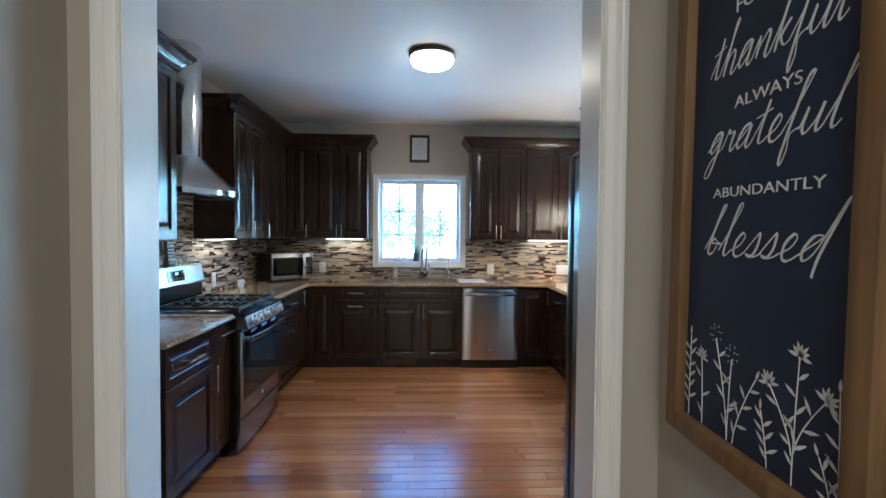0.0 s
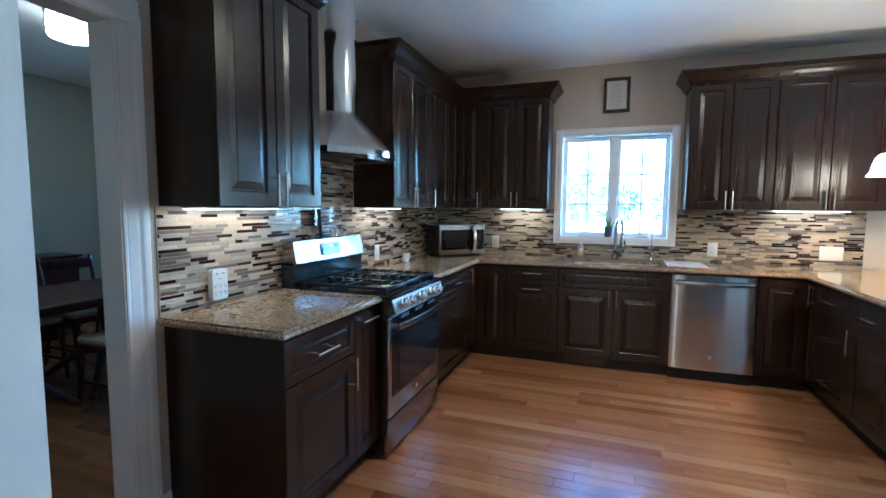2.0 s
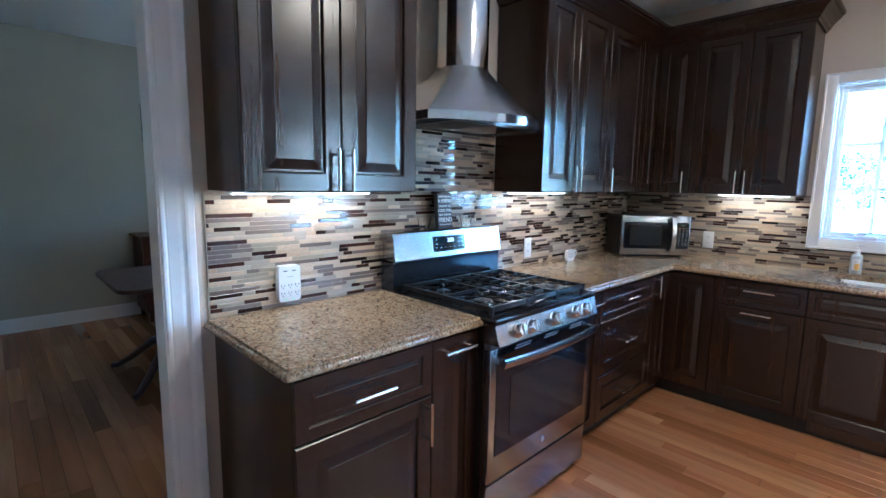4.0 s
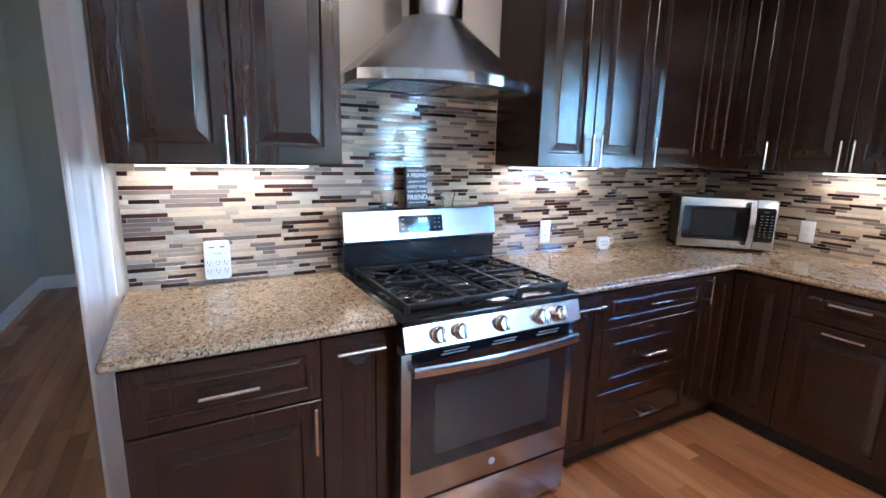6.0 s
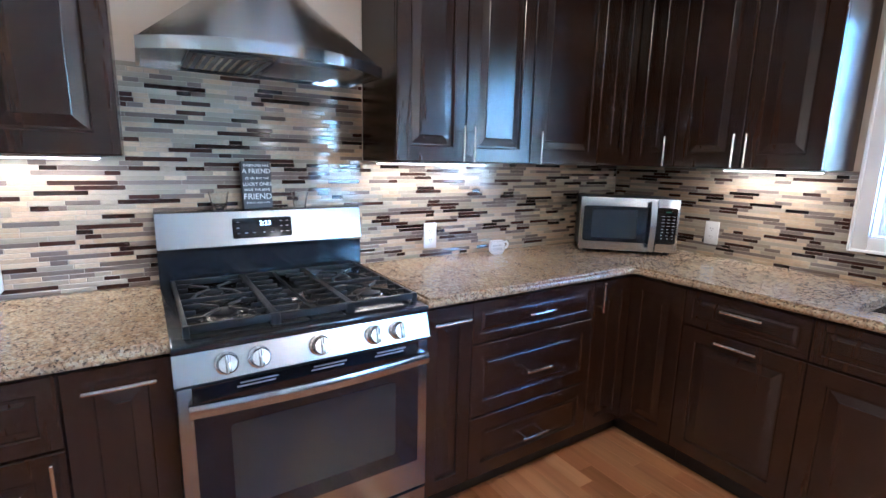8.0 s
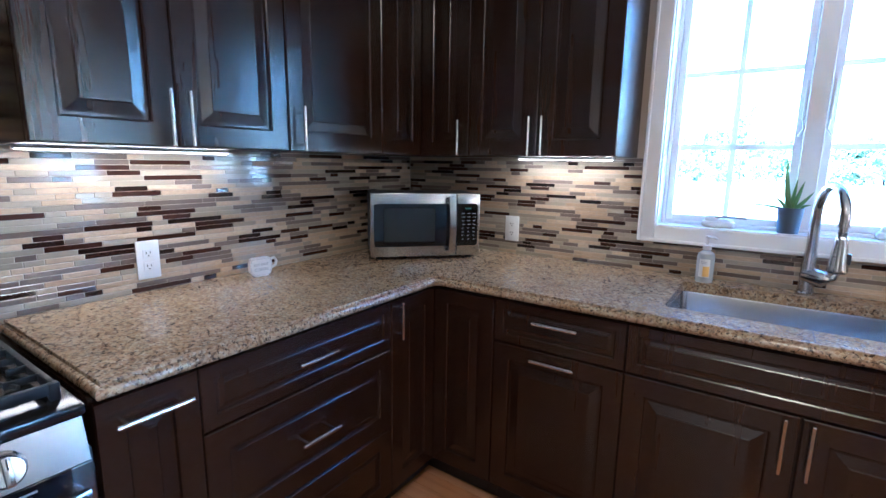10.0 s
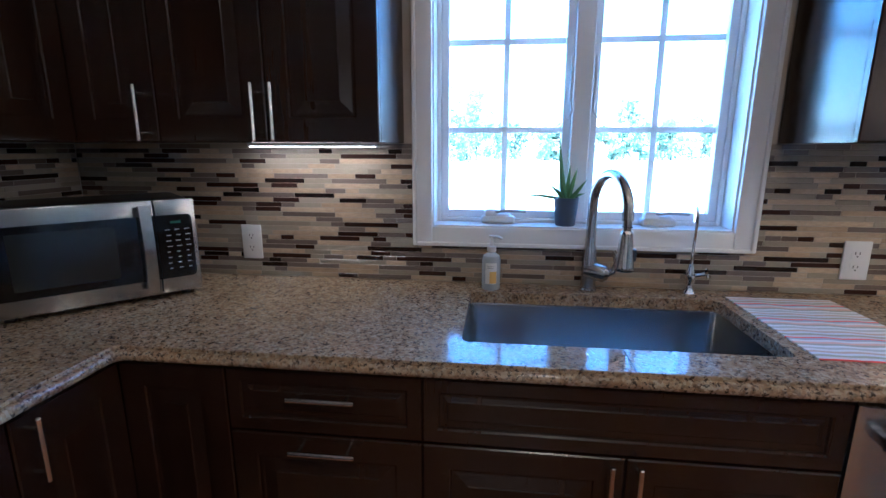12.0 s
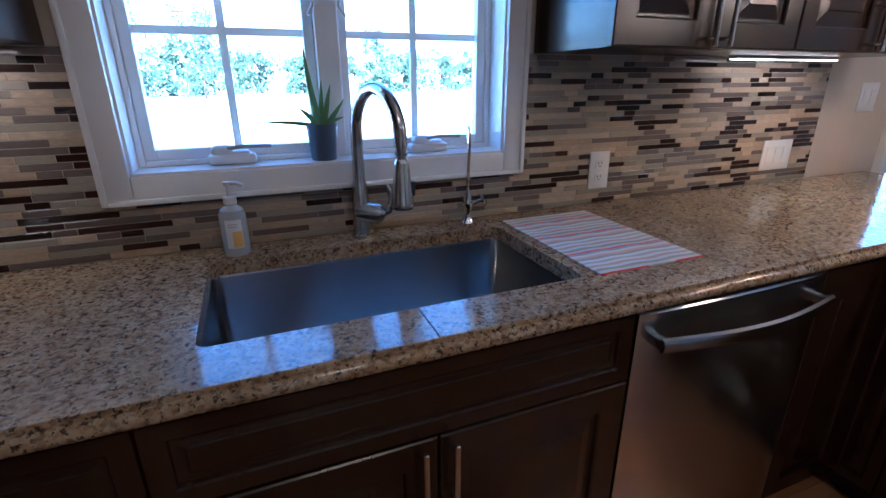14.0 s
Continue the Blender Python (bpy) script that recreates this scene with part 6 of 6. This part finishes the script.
def tree(x, y, h, spread, seed):
    rnd = random.Random(seed)
    root = thing("tree", pose(x, y, -0.55), "leafy green deciduous tree at the far edge of the lawn", "tree", "trees")
    bm = bmesh.new()
    tube(bm, [(0, 0, 0), (0.05, 0, h * 0.2), (0.0, 0.1, h * 0.45), (0.1, 0, h * 0.75)], [0.14, 0.11, 0.08, 0.03], 8)
    tips = []
    for k in range(9):
        a, z = rnd.uniform(0, 6.28), h * rnd.uniform(0.2, 0.6)
        r, up = spread * rnd.uniform(0.45, 0.85), h * rnd.uniform(0.12, 0.3)
        e = Vector((r * math.cos(a), r * math.sin(a), z + up))
        tube(bm, [(0, 0, z), e * 0.5 + Vector((0, 0, z * 0.55)), e], [0.08, 0.05, 0.02], 5)
        tips.append(e)
    part("trunk", bm, BARK, root)
    tips += [Vector((rnd.gauss(0, spread * 0.3), rnd.gauss(0, spread * 0.3), h * rnd.uniform(0.55, 0.95))) for _ in range(9)]
    tips += [Vector((rnd.gauss(0, spread * 0.5), rnd.gauss(0, spread * 0.5), h * rnd.uniform(0.06, 0.5))) for _ in range(13)]
    vs, fs = [], []
    for c in tips:
        cr = spread * rnd.uniform(0.22, 0.38)
        for _ in range(70):
            d = Vector((rnd.gauss(0, 1), rnd.gauss(0, 1), rnd.gauss(0, 0.8))).normalized() * cr * rnd.uniform(0.5, 1.05)
            o = c + d
            if o.z < 0.1:
                continue
            u = Vector((rnd.uniform(-1, 1), rnd.uniform(-1, 1), rnd.uniform(-1, 1))).normalized() * rnd.uniform(0.12, 0.24)
            w = u.cross(Vector((rnd.uniform(-1, 1), rnd.uniform(-1, 1), rnd.uniform(-1, 1)))).normalized() * rnd.uniform(0.08, 0.16)
            i = len(vs)
            vs += [o - u, o + w, o + u, o - w]
            fs.append((i, i + 1, i + 2, i + 3))
    me = bpy.data.meshes.new("crown")
    me.from_pydata(vs, [], fs)
    me.materials.append(LEAF)
    ob = new("crown", me)
    ob.parent = root
    return root


rt = random.Random(5)
tree(-3.9, 64, 9.5, 3.2, 1)
tree(-12.5, 70, 12, 4.2, 2)
tree(-17.5, 74, 11, 4.0, 3)
for i in range(22):
    x = -24 + i * 3.0 + rt.uniform(-1, 1)
    tree(x, 78 + rt.uniform(-3, 4), rt.uniform(4.5, 7.5) + (1.5 if x > 18 else 0), rt.uniform(2.2, 3.1), 10 + i)
root = thing("utility_box", pose(-7.6, 46, -0.55), "blue-grey metal utility cabinet on the lawn", "utility box")
part("case", boxes((-0.8, -0.5, 0.05, 0.8, 0.5, 1.45), bev=0.03), POT, root)
part("lid", boxes((-0.85, -0.55, 1.45, 0.85, 0.55, 1.52), bev=0.02), POT, root)
part("pad", boxes((-1.0, -0.7, 0, 1.0, 0.7, 0.06)), GROUT, root)

# ---- floor planks ----
floor = bpy.data.objects["floor"]
PWD = 0.083
plank_meshes = {}


def plank_mesh(length):
    key = round(length, 3)
    if key not in plank_meshes:
        bm = bmesh.new()
        g, c = 0.0004, 0.0012
        lo = [bm.verts.new(p) for p in ((g, g, -0.005), (key - g, g, -0.005), (key - g, PWD - g, -0.005), (g, PWD - g, -0.005))]
        mi = [bm.verts.new((v.co.x, v.co.y, -c)) for v in lo]
        hi = [bm.verts.new((v.co.x + (c if v.co.x < key / 2 else -c), v.co.y + (c if v.co.y < PWD / 2 else -c), 0)) for v in lo]
        for a, b in ((lo, mi), (mi, hi)):
            for k in range(4):
                bm.faces.new((a[k], a[(k + 1) % 4], b[(k + 1) % 4], b[k]))
        bm.faces.new(hi)
        me = bpy.data.meshes.new("plank")
        bm.to_mesh(me)
        bm.free()
        me.materials.append(PLANK)
        plank_meshes[key] = me
    return plank_meshes[key]


rp = random.Random(7)
rest_v, rest_f, count = [], [], 0
y = -3.72
while y < 5.33:
    x = -5.65 - rp.uniform(0.0, 1.2)
    while x < 5.6:
        length = rp.choice((0.46, 0.71, 0.92, 1.15, 1.37))
        kitchen = -1.1 < x + length and x < 1.5 and 0.6 < y < 4.8
        if kitchen and count < 300:
            ob = new("plank", plank_mesh(length))
            ob.parent = floor
            ob.location = (x, y, 0)
            count += 1
        else:
            i, me = len(rest_v), plank_mesh(length)
            rest_v += [(v.co.x + x, v.co.y + y, v.co.z) for v in me.vertices]
            rest_f += [tuple(i + k for k in p.vertices) for p in me.polygons]
        x += length
    y += PWD
me = bpy.data.meshes.new("planks")
me.from_pydata(rest_v, [], rest_f)
me.materials.append(PLANK)
ob = new("planks", me)
ob.parent = floor
tagged(ob, kind="stuff")

# ---- mosaic backsplash ----
PITCH, GAP = 0.01675, 0.0018
tile_meshes = {}


def tile_mesh(length, which, shared=True):
    key = (round(length, 3), which)
    if key not in tile_meshes:
        ln, h, t, c = key[0] - GAP, PITCH - GAP, 0.0045, 0.0009
        lo = [(0, 0, 0), (ln, 0, 0), (ln, 0, h), (0, 0, h)]
        mi = [(x, -t + c, z) for x, y_, z in lo]
        hi = [(x + (c if x < ln / 2 else -c), -t, z + (c if z < h / 2 else -c)) for x, y_, z in lo]
        vs = lo + mi + hi
        fs = [(a * 4 + k, a * 4 + (k + 1) % 4, b * 4 + (k + 1) % 4, b * 4 + k) for a, b in ((0, 1), (1, 2)) for k in range(4)] + [(8, 9, 10, 11)]
        me = bpy.data.meshes.new("tile")
        me.from_pydata(vs, [], fs)
        me.materials.append(TILES[which])
        tile_meshes[key] = me
    return tile_meshes[key]


def backsplash(name, m, width, zones, near, seed):
    """Tiles in staggered strips on a grout bed. zones: (lo, hi, z0, z1) of tiled wall; near(x, z): worth an object of its own."""
    bed = bmesh.new()
    for lo, hi, z0, z1 in zones:
        box(bed, lo, -0.0074, z0, hi, 0.0, z1)
    root = part(name, bed, GROUT, None)
    root.matrix_basis = m
    tagged(root, kind="structure")
    rnd = random.Random(seed)
    joined = [([], []) for _ in TILES]
    singles = []
    nrows = int(round((max(z[3] for z in zones) - CT) / PITCH)) + 1
    for r in range(nrows):
        z = CT + 0.001 + r * PITCH
        x, last, run = -rnd.uniform(0, 0.15), -1, 0
        while x < width:
            ln = rnd.choices((0.048, 0.072, 0.097, 0.145, 0.194), (3, 1, 4, 2, 3))[0]
            which = rnd.choices((0, 1, 2, 3), (2.9, 2.6, 2.5, 2.5))[0]
            if which == 3 and last == 3:
                which = rnd.choice((0, 1))
            last = which
            for lo, hi, z0, z1 in zones:
                a, b = max(x, lo), min(x + ln, hi)
                if b - a > 0.006 and z0 - 0.002 <= z and z + PITCH <= z1 + 0.006:
                    out = -0.0042 + rnd.uniform(-0.0005, 0.0005)
                    tilt = rnd.uniform(-0.022, 0.022)
                    if near(a, z):
                        singles.append((a, out, z, b - a, which, tilt))
                    else:
                        me = tile_mesh(b - a, which)
                        vs, fs = joined[which]
                        i = len(vs)
                        vs += [(v.co.x + a, v.co.y + out + tilt * (v.co.z - PITCH / 2), v.co.z + z) for v in me.vertices]
                        fs += [tuple(i + k for k in p.vertices) for p in me.polygons]
            x += ln
    for a, out, z, ln, which, tilt in singles:
        ob = new("tile", tile_mesh(ln, which))
        ob.parent = root
        ob.location, ob.rotation_euler = (a, out - tilt * PITCH / 2, z), (-tilt, 0, 0)
    for which, (vs, fs) in enumerate(joined):
        if vs:
            me = bpy.data.meshes.new("tiles")
            me.from_pydata(vs, [], fs)
            me.materials.append(TILES[which])
            ob = new("tiles", me)
            ob.parent = root
            tagged(ob, kind="stuff")
    return len(singles)


TB = 0.0
WX0, WX1, WZ = -0.454 - LW, 0.642 - LW, 1.045
backsplash("backsplash_north", pose(LW, 5.3475, 0), 3.75, [(0.002, 2.047 - LW, CT, WZ), (0.002, WX0, WZ, UZ0), (WX1, 2.047 - LW, WZ, UZ0)], lambda x, z: 0.62 < x < 2.95 and z < 1.125, 21)
backsplash("backsplash_west", pose(LW - 0.0085, 1.99, 0, 0, 0, 90), 3.36, [(0.0, 3.35, CT, UZ0), (0.705, 1.59, UZ0, 1.70)], lambda x, z: 0.12 < x < 0.80 and z < 1.22 or (1.6 < x < 2.4 and z < 1.13), 22)
part("tile_edge_trim", boxes((-0.004, -0.0075, CT, 0.0, 0.0, UZ0)), GROUT, bpy.data.objects["backsplash_west"])
